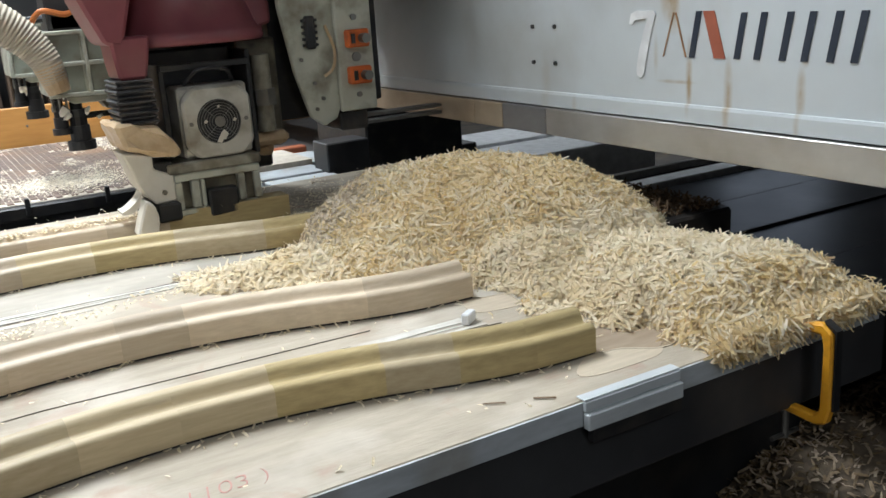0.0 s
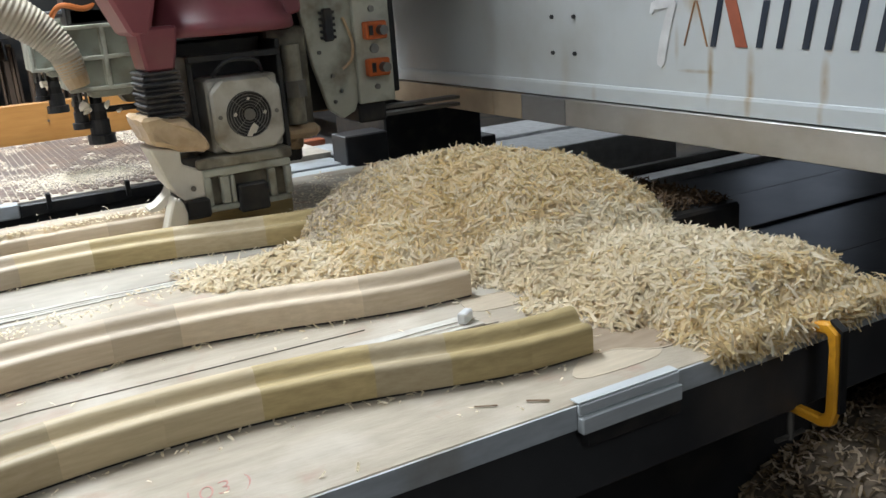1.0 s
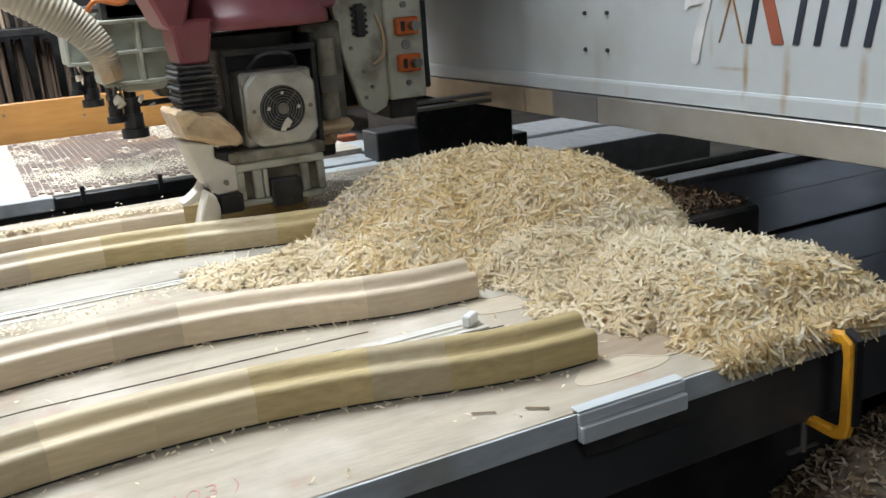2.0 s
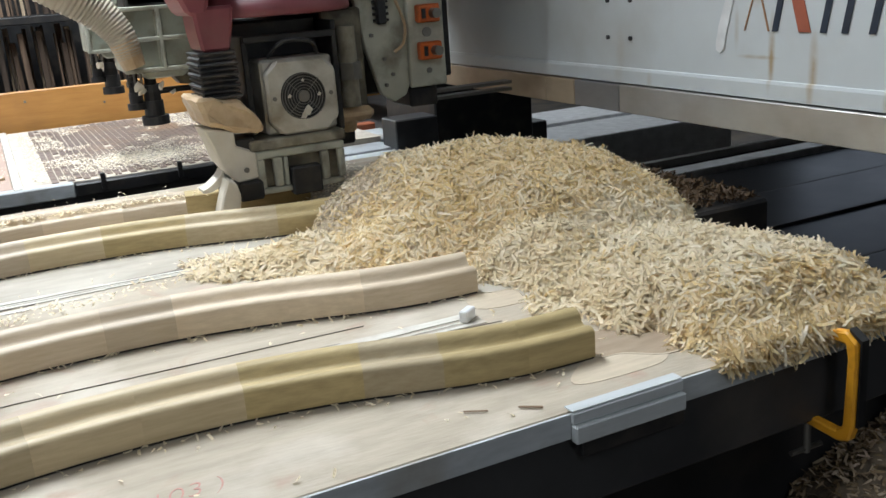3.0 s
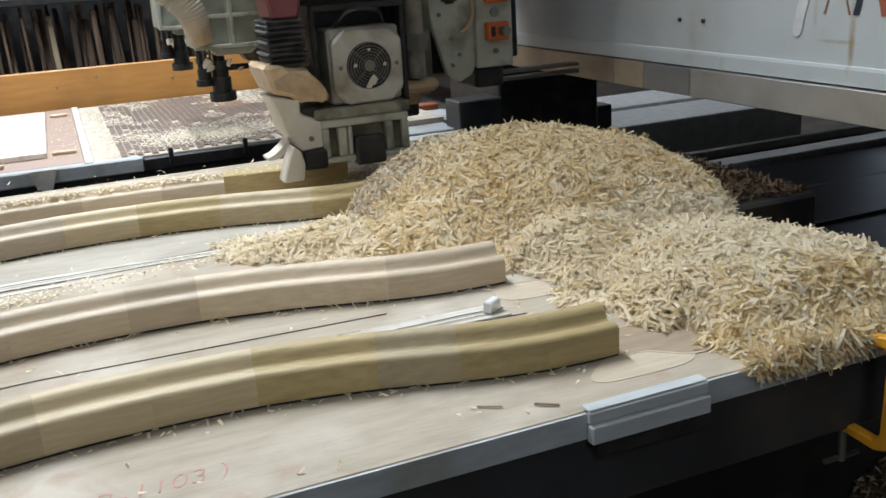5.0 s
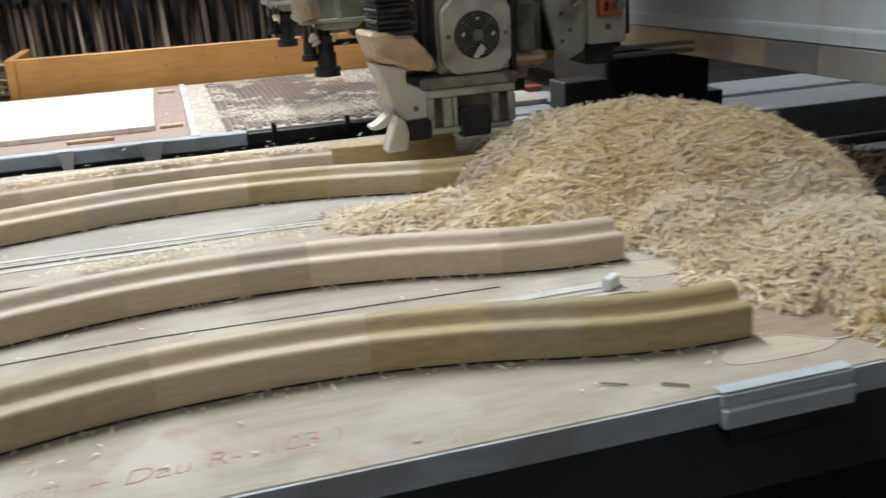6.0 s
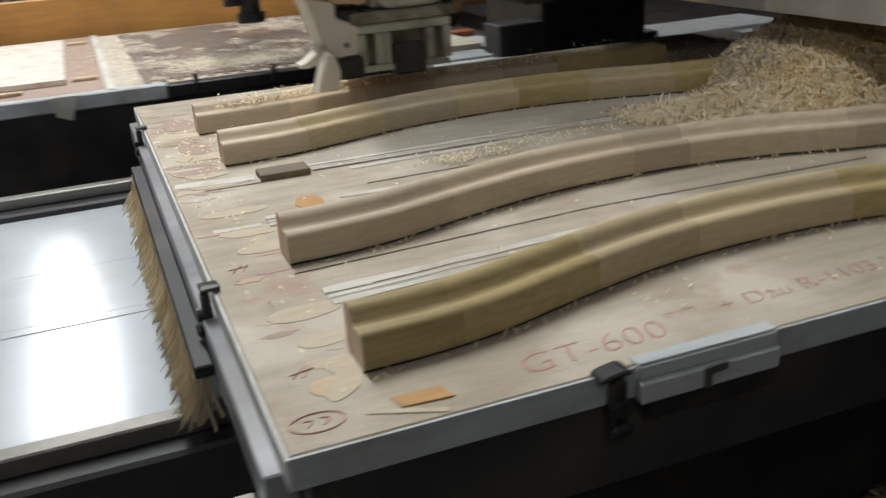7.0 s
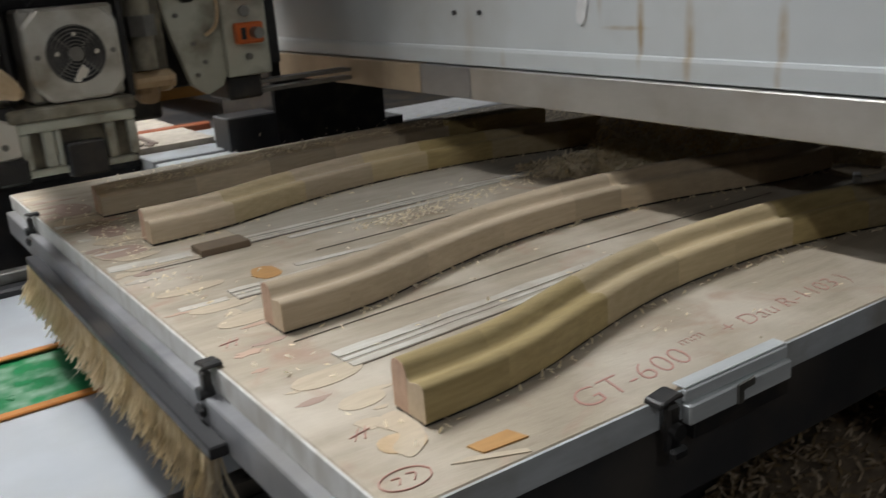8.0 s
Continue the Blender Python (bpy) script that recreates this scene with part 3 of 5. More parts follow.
            pts.append((cx + u * math.cos(a) - v * math.sin(a), cy + u * math.sin(a) + v * math.cos(a)))
        part("routed_pocket", prism(pts, "z", 0.0002, top), mat, t)
    # smeared glue, dust and torn veneer along the end
    rng = random.Random(77)
    for k in range(46):
        cx, cy = rng.uniform(0.015, 0.105), rng.uniform(0.06, 1.60)
        rx, ry = rng.uniform(0.008, 0.03), rng.uniform(0.004, 0.013)
        pts = []
        for q in range(18):
            a = 2 * math.pi * q / 18
            wob = 1 + 0.75 * noise.noise(Vector((math.cos(a) * 1.6 + k * 3.1, math.sin(a) * 1.6, k * 1.7)))
            pts.append((max(cx + rx * wob * math.cos(a), 0.004), cy + ry * wob * math.sin(a)))
        part("smear", prism(pts, "z", -0.0004, 0.00025 + 0.00001 * k), rng.choice((M_PATCH, M_PATCH, M_TAPE, M_BROWNBOARD, M_SMEARPINK)), t)
    # recesses routed round the legs' ends, with a pale rim
    for pts, mat in (([(1.250, 0.176), (1.324, 0.186), (1.38, 0.15), (1.405, 0.10), (1.382, 0.070), (1.335, 0.066), (1.290, 0.100), (1.256, 0.11)], M_BROWNPOCKET),
                     ([(1.255, 0.118), (1.317, 0.103), (1.345, 0.078), (1.327, 0.054), (1.290, 0.046), (1.20, 0.050), (1.19, 0.075)], M_PATCH),
                     ([(1.255, 0.500), (1.329, 0.503), (1.385, 0.474), (1.39, 0.42), (1.340, 0.346), (1.300, 0.350), (1.307, 0.413), (1.256, 0.43)], M_JIGGREY),
                     ([(1.240, 0.432), (1.315, 0.424), (1.335, 0.385), (1.314, 0.352), (1.225, 0.362), (1.215, 0.40)], M_PATCH),
                     ([(0.012, 1.30), (0.06, 1.315), (0.095, 1.30), (0.098, 1.27), (0.05, 1.262), (0.014, 1.275)], M_PATCH),
                     ([(0.010, 1.235), (0.07, 1.25), (0.10, 1.238), (0.09, 1.215), (0.03, 1.21)], M_BROWNPOCKET),
                     ([(0.012, 1.02), (0.07, 1.03), (0.098, 1.00), (0.09, 0.96), (0.03, 0.955), (0.012, 0.98)], M_BROWNBOARD),
                     ([(0.03, 0.955), (0.09, 0.958), (0.10, 0.935), (0.05, 0.925)], M_PATCH),
                     ([(0.066, 0.150), (0.098, 0.160), (0.102, 0.12), (0.085, 0.085), (0.060, 0.070), (0.055, 0.095), (0.075, 0.115)], M_PATCH)):
        cx, cy = sum(p[0] for p in pts) / len(pts), sum(p[1] for p in pts) / len(pts)
        n = len(pts)
        smooth_ = []
        for k in range(n):
            a, b, c, d = (Vector(pts[(k + j) % n]) for j in (-1, 0, 1, 2))
            for q in range(4):
                u = q / 4
                smooth_.append(0.5 * ((2 * b) + (c - a) * u + (2 * a - 5 * b + 4 * c - d) * u * u + (3 * b - a - 3 * c + d) * u ** 3))
        pocket = part("routed_pocket", prism([tuple(v) for v in smooth_], "z", 0.0002, 0.0006 + 0.0001 * (cy * 31 % 5)), mat, t)
        if mat is not M_PATCH:
            rim = bmesh.new()
            m_ = len(smooth_)
            ins = [v + (Vector((cx, cy)) - v).normalized() * 0.004 for v in smooth_]
            top_ = 0.0013
            out_ = [rim.verts.new((v.x, v.y, top_)) for v in smooth_]
            in_ = [rim.verts.new((v.x, v.y, top_ + 0.0003)) for v in ins]
            low_ = [rim.verts.new((v.x, v.y, 0.0003)) for v in smooth_]
            for k in range(m_):
                rim.faces.new((out_[k], out_[(k + 1) % m_], in_[(k + 1) % m_], in_[k]))
                rim.faces.new((low_[k], low_[(k + 1) % m_], out_[(k + 1) % m_], out_[k]))
            part("pale_rim", rim, M_PATCH, pocket, "pale furry routed rim")
    part("inlay_patch", prism([(0.080, 0.034), (0.10, 0.034), (0.149, 0.011), (0.149, 0.003)], "z", 0.0003, 0.0014), M_PATCH, t, "torn pale veneer patch")
    part("inlay_patch", prism([(0.109, 0.050), (0.157, 0.050), (0.164, 0.026), (0.114, 0.030)], "z", 0.0003, 0.002), M_ORANGEWOOD, t, "orange plywood inlay")
    part("stop_block", box(0.145, 0.232, 0.845, 0.895, 0.0005, 0.012, 0.001), M_DARKSLOT, t, "brown stop block")
    # brush under the end beam
    br = part("brush_holder", box(-0.046, -0.0225, 0.34, 1.36, -0.082, -0.066, 0.002), M_STEELDK, t, "steel brush holder")
    rng = random.Random(5)
    verts, faces = [], []
    y = 0.345
    while y < 1.355:
        for k in range(3):
            cx, cy = -0.0385 + rng.uniform(-0.007, 0.007), y + rng.uniform(-0.003, 0.003)
            lean, out, ln = rng.gauss(0, 0.012), rng.gauss(-0.014, 0.010), rng.uniform(0.048, 0.07)
            w = rng.uniform(0.0012, 0.003)
            b = len(verts)
            for q in range(3):
                u = q / 2
                px, py, pz = cx + out * u * u, cy + lean * u, -0.081 - ln * u
                verts += [(px - w, py - w, pz + 0.14), (px + w, py + w, pz + 0.14)]
            faces += [(b, b + 1, b + 3, b + 2), (b + 2, b + 3, b + 5, b + 4)]
        y += 0.0016
    me = bpy.data.meshes.new("bristles")
    me.from_pydata(verts, [], faces)
    me.materials.append(M_BRISTLE)
    ob = new("bristles", me)
    ob.parent = br
    tagged(ob, "pale tan brush bristles", kind="stuff")
    return t


rides(sliding_table())


def marker_text(body, x, y, size, rot, shear=0.25):
    cu = bpy.data.curves.new("writing", "FONT")
    cu.body, cu.size, cu.shear, cu.extrude, cu.offset = body, size, shear, 0.0002, -0.0011 * size / 0.05
    ob = new("writing", cu)
    dg = bpy.context.evaluated_depsgraph_get()
    me = bpy.data.meshes.new_from_object(ob.evaluated_get(dg))
    bpy.data.objects.remove(ob)
    bm = bmesh.new()
    bm.from_mesh(me)
    word = thing("red_writing", x, y, 0.0005, "pale red marker handwriting on the spoilboard", "writing")
    word.matrix_basis = pose(x, y, ZT + 0.0005, 0, 0, rot)
    ORIGIN[word.name] = Vector((0, 0, 0))
    todo = set(bm.faces)
    while todo:
        island, edge = set(), [todo.pop()]
        while edge:
            f = edge.pop()
            island.add(f)
            for e in f.edges:
                for g in e.link_faces:
                    if g in todo:
                        todo.discard(g)
                        edge.append(g)
        one, seen_ = bmesh.new(), {}
        for f in island:
            for v in f.verts:
                if v not in seen_:
                    seen_[v] = one.verts.new(v.co)
        for f in island:
            one.faces.new([seen_[v] for v in f.verts])
        part("letter", one, M_REDINK, word)
    bm.free()
    return word


rides(marker_text("GT-600", 0.238, 0.030, 0.055, 2))
rides(marker_text("mm", 0.425, 0.068, 0.028, 3))
rides(marker_text("+ Dau R-1103 )", 0.490, 0.055, 0.040, 2))


def scrawl(x, y, strokes, label):
    """Unreadable red marks: thin bent strokes."""
    word = thing("red_mark", x, y, 0.0012, label, "writing")
    for pts in strokes:
        part("stroke", wire([(x + u, y + v, 0.0008) for u, v in pts], 0.0008, n=6, steps=4), M_REDINK, word)
    return rides(word)


scrawl(0.036, 0.042, [[(0.026 * math.cos(k * 0.63), 0.017 * math.sin(k * 0.63)) for k in range(11)], [(-0.012, 0.006), (-0.004, 0.004), (-0.010, -0.006)], [(0.004, 0.007), (0.012, 0.003), (0.005, -0.007)]], "red circled mark on the board's corner")
scrawl(0.045, 0.140, [[(-0.012, 0.0), (0.014, 0.006)], [(-0.010, -0.008), (0.004, 0.012)], [(0.0, -0.010), (0.012, 0.012)]], "small red scribble beside a routed pocket")
scrawl(0.035, 0.46, [[(-0.010, 0.0), (0.016, 0.004)], [(-0.006, -0.012), (0.008, 0.012)], [(0.006, -0.014), (0.016, 0.010)]], "small red scribble beside a routed pocket")


# ---- machined legs ----
PROFILE = [(0, 0.0), (0, 0.0345), (0.003, 0.0385), (0.009, 0.0405), (0.016, 0.0395), (0.021, 0.0375), (0.026, 0.0375), (0.030, 0.0405), (0.033, 0.0475), (0.037, 0.0530), (0.043, 0.0555),
           (0.051, 0.0555), (0.056, 0.052), (0.058, 0.047), (0.059, 0.0)]
RAW = [(0, 0.0), (0, 0.050), (0.002, 0.052), (0.060, 0.052), (0.062, 0.050), (0.062, 0.0)]


def leg(x, y, seams, label, amp=1.0, raw_from=9.0, tones=(), straw=()):
    ob = thing("furniture_leg", x, y, 0, label, "furniture leg", "furniture legs on the table")
    cuts = [0.0, *seams, 1.15]
    for i, (a, b) in enumerate(zip(cuts, cuts[1:])):
        bm = bmesh.new()
        prof = RAW if a >= raw_from else PROFILE
        n = max(3, int((b - a) / 0.02))
        rows, foot_line = [], []
        for k in range(n + 1):
            u = a + (b - a) * k / n
            c = amp * leg_curve(u)
            slope = amp * (leg_curve(min(u + 0.01, 1.15)) - leg_curve(max(u - 0.01, 0))) / 0.02
            d = Vector((1, slope, 0)).normalized()
            s = Vector((-d.y, d.x, 0))
            rows.append([bm.verts.new(Vector((x + u, y + c, 0.0042)) + s * p[0] + Vector((0, 0, p[1]))) for p in prof])
            foot_line.append((x + u, y + c, s.copy()))
        for r0, r1 in zip(rows, rows[1:]):
            for j in range(len(prof) - 1):
                bm.faces.new((r0[j], r0[j + 1], r1[j + 1], r1[j]))
            bm.faces.new((r0[-1], r0[0], r1[0], r1[-1]))
        bm.faces.new(rows[0])
        bm.faces.new(rows[-1][::-1])
        bmesh.ops.recalc_face_normals(bm, faces=bm.faces[:])
        for e in bm.edges:
            e.smooth = e.calc_face_angle(3.0) < 0.75
        part("wood_block", bm, M_LEGSKIN if i in tones else M_LEGMID if i in straw else M_LEG, ob, smooth=True)
        front = [(px + sd.x * 0.0025, py + sd.y * 0.0025) for px, py, sd in foot_line]
        back = [(px + sd.x * 0.056, py + sd.y * 0.056) for px, py, sd in foot_line]
        # thin black strip between the block and the board
        part("vacuum_seal", prism(front + back[::-1], "z", 0.0005, 0.0041), M_BLACK, ob, "thin dark strip under the leg")
        if i == 0:
            # sawn end, two laminations
            for lo, hi, mat in ((0.0, 0.031, M_PALEEND), (0.031, 0.06, M_ENDGRAIN)):
                cut = [q for q in prof if lo <= q[0] <= hi] + ([(0.031, 0.0)] if lo == 0 else [])
                cut = ([(0.031, 0.0), (0.031, 0.043)] if lo else []) + cut
                cap = prism([(y + q[0], 0.0042 + q[1]) for q in cut], "x", x - 0.0012, x - 0.0002)
                part("sawn_end", cap, mat, ob, "rough sawn end grain")
    return rides(ob)


leg(0.102, 0.107, (0.11, 0.30, 0.46, 0.58, 0.70, 0.843, 0.94, 1.05), "olive-yellow machined hardwood leg with moulded top", tones=(0, 1, 5, 7, 8), straw=(2, 3, 4, 6))
leg(0.102, 0.433, (0.10, 0.25, 0.42, 0.58, 0.682, 0.848, 0.96), "pale pinkish machined hardwood leg with moulded top")
leg(0.107, 0.980, (0.16, 0.33, 0.5, 0.64, 0.80, 0.98), "yellowish machined hardwood leg with moulded top", tones=(4, 6), straw=(1, 3, 5))
leg(0.099, 1.268, (0.2, 0.38, 0.55, 0.72, 0.86, 1.0), "hardwood leg still being cut, half covered with shavings", amp=0.5, raw_from=0.86, tones=(5, 6))


# ---- shavings ----
def pile_height(x, y):
    def bump(cx, cy, rx, ry, h, p=2.0, rot=0.0):
        a = radians(rot)
        dx, dy = x - cx, y - cy
        u, v = (dx * math.cos(a) + dy * math.sin(a)) / rx, (-dx * math.sin(a) + dy * math.cos(a)) / ry
        r = math.sqrt(u * u + v * v)
        return h * (1 - r ** p) if r < 1 else -0.4 * h * (r - 1)
    parts = [bump(1.478, 0.768, 0.42, 0.265, 0.168, 2.7, -49), bump(1.08, 0.80, 0.22, 0.10, 0.045, 1.5, -12), bump(1.27, 0.68, 0.22, 0.14, 0.07, 1.6, -25),
             bump(1.555, 0.19, 0.22, 0.30, 0.072, 3.5, 4), bump(1.42, 0.46, 0.16, 0.16, 0.075, 2.0), bump(1.55, 0.06, 0.20, 0.07, 0.05, 2.5)]
    k = 0.008
    m = max(parts)
    h = m + k * math.log(sum(math.exp((q - m) / k) for q in parts)) - k * 0.4
    if y < 0.58:
        # the heap ends short of the legs' ends
        start = lerp_table((0.0, 0.04, 0.114, 0.184, 0.298, 0.42, 0.49, 0.58), (1.352, 1.352, 1.375, 1.34, 1.285, 1.325, 1.26, 1.02), y) + 0.03 * noise.noise(Vector((x * 20, y * 20, 6.0)))
        h = min(h, (x - start) * 0.9)
    edge = min(max((y + 0.012) / 0.10, 0.0), 1.0)
    if h > 0:
        h *= 0.22 + 0.78 * edge * edge * (3 - 2 * edge)
    h += 0.016 * noise.noise(Vector((x * 9, y * 9, 1.7))) + 0.006 * noise.noise(Vector((x * 23, y * 23, 4.1)))
    return h


def shavings_pile():
    bm = bmesh.new()
    nx, ny, x0, x1, y0, y1 = 70, 84, 0.86, 1.80, -0.06, 1.14
    grid = {}
    for i in range(nx + 1):
        for j in range(ny + 1):
            x, y = x0 + (x1 - x0) * i / nx, y0 + (y1 - y0) * j / ny
            h = pile_height(x, y)
            if h > -0.01 and y > 0.004 and x < TABLE_LX + 0.03 and not (y < 0.065 and x < 1.42 and h < 0.014):
                z = max(h - 0.011, -0.004)
                grid[i, j] = bm.verts.new((x, y, z))
    for i in range(nx):
        for j in range(ny):
            q = [grid.get(c) for c in ((i, j), (i + 1, j), (i + 1, j + 1), (i, j + 1))]
            if all(q):
                bm.faces.new(q)
    ob = thing("shavings_pile", 1.45, 0.6, 0, "large heap of curled pale wood shavings on the table", "wood shavings", kind="stuff")
    part("heap_core", bm, M_SHAVECORE, ob, smooth=True)
    rng = random.Random(3)
    kinds = {"pale": [], "yellow": [], "dusty": []}
    n = 0
    while n < 40000:
        x, y = rng.uniform(0.86, 1.80), rng.uniform(-0.010, 1.13)
        h = pile_height(x, y)
        if h < -0.004 or (h < 0.012 and rng.random() < 0.45) or (y < 0.06 and x < 1.37 and h < 0.016):
            continue
        e = 0.006
        nrm = Vector((-(pile_height(x + e, y) - h) / e, -(pile_height(x, y + e) - h) / e, 1)).normalized()
        patch = noise.noise(Vector((x * 5, y * 5, 8.2))) + 0.5 * noise.noise(Vector((x * 13, y * 13, 2.2)))
        # fresh white shavings lie over the near mound, yellow ones in the big heap and along the edge, dust on the side by the head
        yellow = 0.06 + 0.50 * (y > 0.5 and x > 1.12) + 0.55 * (y < 0.09) + 0.45 * patch
        dusty = 0.85 * min(max((y - 0.80 + 0.10 * patch) / 0.14, 0), 1) * (1.0 if x < 1.55 else 0.4)
        r = rng.random()
        kind = "dusty" if r < dusty else "yellow" if rng.random() < yellow else "pale"
        kinds[kind].append((x, y, max(h, 0.0) + rng.uniform(-0.007, 0.009) + 0.002, nrm))
        n += 1
    # shavings that hang over the table's front edge
    for _ in range(1500):
        x = rng.uniform(1.37, 1.74)
        low = 0.012 * (0.5 + noise.noise(Vector((x * 16, 0.4, 0.7))))
        kinds["yellow" if rng.random() < 0.65 else "pale"].append((x, -0.006 + rng.gauss(0, 0.007), rng.uniform(-low, 0.022), Vector((0, -0.7, 0.7))))
    org = ORIGIN[ob.name]
    for i, (kind, mat, lab) in enumerate((("pale", M_SHAVE, "curled pale wood shavings"), ("yellow", M_SHAVEYELLOW, "curled yellow wood shavings"), ("dusty", M_SHAVEDUSTY, "dusty grey-brown shavings"))):
        me = flakes("shavings", [(x - org.x, y - org.y, z - org.z, q) for x, y, z, q in kinds[kind]], mat, (0.018, 0.044) if kind != "dusty" else (0.010, 0.026), (0.0026, 0.0054), lift=0.38, seed=4 + i)
        o = new("shavings", me)
        o.parent = ob
        tagged(o, lab, kind="stuff")
    return rides(ob)


shavings_pile()


def box_shavings():
    rng = random.Random(17)
    places = []
    for _ in range(2200):
        x, y = rng.uniform(1.75, 1.93), rng.uniform(0.5, 0.98)
        places.append((x, y, 0.037 + abs(rng.gauss(0, 0.008)) * (1.5 - (x - 1.74) * 5), Vector((0, 0, 1))))
    ob = new("box_shavings", flakes("box_shavings", places, M_SHADECHIP, seed=18))
    ob.matrix_basis = pose(0, 0, ZT)
    tagged(ob, "brown shavings on the black suction box, darkened for the gantry shade", "wood shavings", kind="stuff")
    return rides(ob)


box_shavings()


def loose_shavings():
    rng = random.Random(11)
    up = Vector((0, 0, 1))
    places = []

    def strew(n, x, y, sx, sy, z=0.004, dz=0.006):
        for _ in range(n):
            places.append((rng.gauss(x, sx), rng.gauss(y, sy), z + abs(rng.gauss(0, dz)), up))
    strew(170, 0.50, 0.775, 0.05, 0.014)
    strew(90, 0.66, 0.80, 0.06, 0.014)
    strew(70, 0.84, 0.82, 0.06, 0.014)
    for k in range(60):
        u = k / 60
        strew(60, 0.15 + u * 1.05, 1.268 + 0.5 * leg_curve(u * 1.1) + 0.085, 0.02, 0.022, 0.006, 0.018 if u < 0.9 else 0.01)
    for k in range(40):
        u = k / 40
        strew(20, 0.15 + u * 0.95, 1.268 + 0.5 * leg_curve(u * 1.05) + 0.03, 0.02, 0.012, 0.05, 0.005)
    strew(60, 0.10, 1.12, 0.04, 0.06)
    strew(1300, 1.42, 1.32, 0.13, 0.13, 0.002, 0.006)
    strew(300, 1.25, 1.12, 0.08, 0.05, 0.002, 0.004)
    strew(90, 0.06, 0.95, 0.03, 0.25, 0.002, 0.002)
    for ly in (0.107, 0.433, 0.980):
        for _ in range(90):
            u = rng.uniform(0.02, 1.12)
            places.append((0.103 + u, ly + leg_curve(u) - abs(rng.gauss(0.004, 0.008)), 0.003, up))
    for _ in range(300):
        places.append((rng.uniform(0.05, 1.3), rng.uniform(0.01, 1.5), 0.003, up))
    ob = new("loose_shavings", flakes("loose_shavings", places, M_SHAVE, (0.005, 0.014), (0.0022, 0.0042), 0.3, 12))
    ob.matrix_basis = pose(0, 0, ZT)
    tagged(ob, "thin scatter of pale shavings on the spoilboard", "wood shavings", kind="stuff")
    return rides(ob)


loose_shavings()


def offcut(x, y, sx, sy, sz, rz, mat, label):
    ob = solid("offcut", box(-sx / 2, sx / 2, -sy / 2, sy / 2, 0.0015, sz, 0.002), mat, label, "offcut")
    ob.matrix_basis = pose(x, y, ZT, 0, 0, rz)
    return rides(ob)


offcut(1.18, 0.335, 0.030, 0.014, 0.020, 35, M_WHITEPAINT, "small white offcut lying on the spoilboard")
offcut(1.045, 0.062, 0.030, 0.003, 0.003, -30, M_SPLINTER, "thin brown wood splinter on the spoilboard")
offcut(1.105, 0.034, 0.03, 0.004, 0.0035, -35, M_SPLINTER, "thin brown wood splinter on the spoilboard")


# ---- clamps and stops on the table's edge ----
def edge_profile(x0, x1, label, notch=0.0):
    ob = thing("edge_profile", (x0 + x1) / 2, -0.01, -0.04, label, "aluminium profile", "profiles on the table edge")
    part("upper_rail", box(x0, x1, -0.012, -0.005, -0.012, 0.003, 0.0015), M_ALU, ob)
    part("lower_rail", box(x0, x1, -0.018, -0.005, -0.036, -0.0125, 0.002), M_ALU, ob)
    part("lip", box(x0, x1, -0.010, 0.008, 0.0035, 0.0055, 0.0008), M_ALU, ob)
    # black strip put in for the shade below the lower rail
    part("shadow_gap", box(x0 + 0.01, x1, -0.014, -0.001, -0.056, -0.0365, 0.001), M_BLACK, ob, "black strip for the shaded gap under the profile")
    if notch:
        part("catch", prism([(notch - 0.014, -0.012), (notch + 0.012, -0.010), (notch + 0.012, -0.018), (notch - 0.006, -0.020), (notch - 0.006, -0.034), (notch - 0.014, -0.034)], "y", -0.0215, -0.0182), M_BOLT, ob, "small grey catch")
    return rides(ob)


edge_profile(1.135, 1.30, "short aluminium stop profile on the table edge")
edge_profile(0.340, 0.505, "short aluminium stop profile beside a black toggle clamp", notch=0.425)


def toggle_clamp(x, y, turn, label):
    ob = new("toggle_clamp")
    ob.empty_display_size = 0.05
    ORIGIN[ob.name] = Vector((0, 0, 0))
    tagged(ob, label, "toggle clamp", "black toggle clamps")
    ob.matrix_basis = pose(x, y, ZT, 0, 0, turn)
    part("base_plate", box(-0.009, 0.009, -0.016, -0.005, -0.056, -0.002, 0.003), M_BLACK, ob)
    part("arm", prism([(-0.021, -0.002), (-0.018, 0.005), (0.006, 0.009), (0.014, 0.006), (0.014, 0.0022), (0.0, 0.0025)], "y", -0.016, 0.009, bevel=0.002), M_BLACK, ob)
    part("pivot", tube((0, -0.023, -0.03), (0, -0.004, -0.03), 0.009, n=14), M_BLACK, ob)
    part("knob", box(-0.014, 0.010, -0.026, -0.0165, -0.060, -0.045, 0.004), M_BLACK, ob)
    return rides(ob)


toggle_clamp(0.315, -0.004, 0, "black toggle clamp gripping the table's front edge")
toggle_clamp(-0.004, 0.41, -90, "black toggle clamp gripping the table's end edge")
toggle_clamp(-0.004, 1.417, -90, "black toggle clamp at the table's far corner")


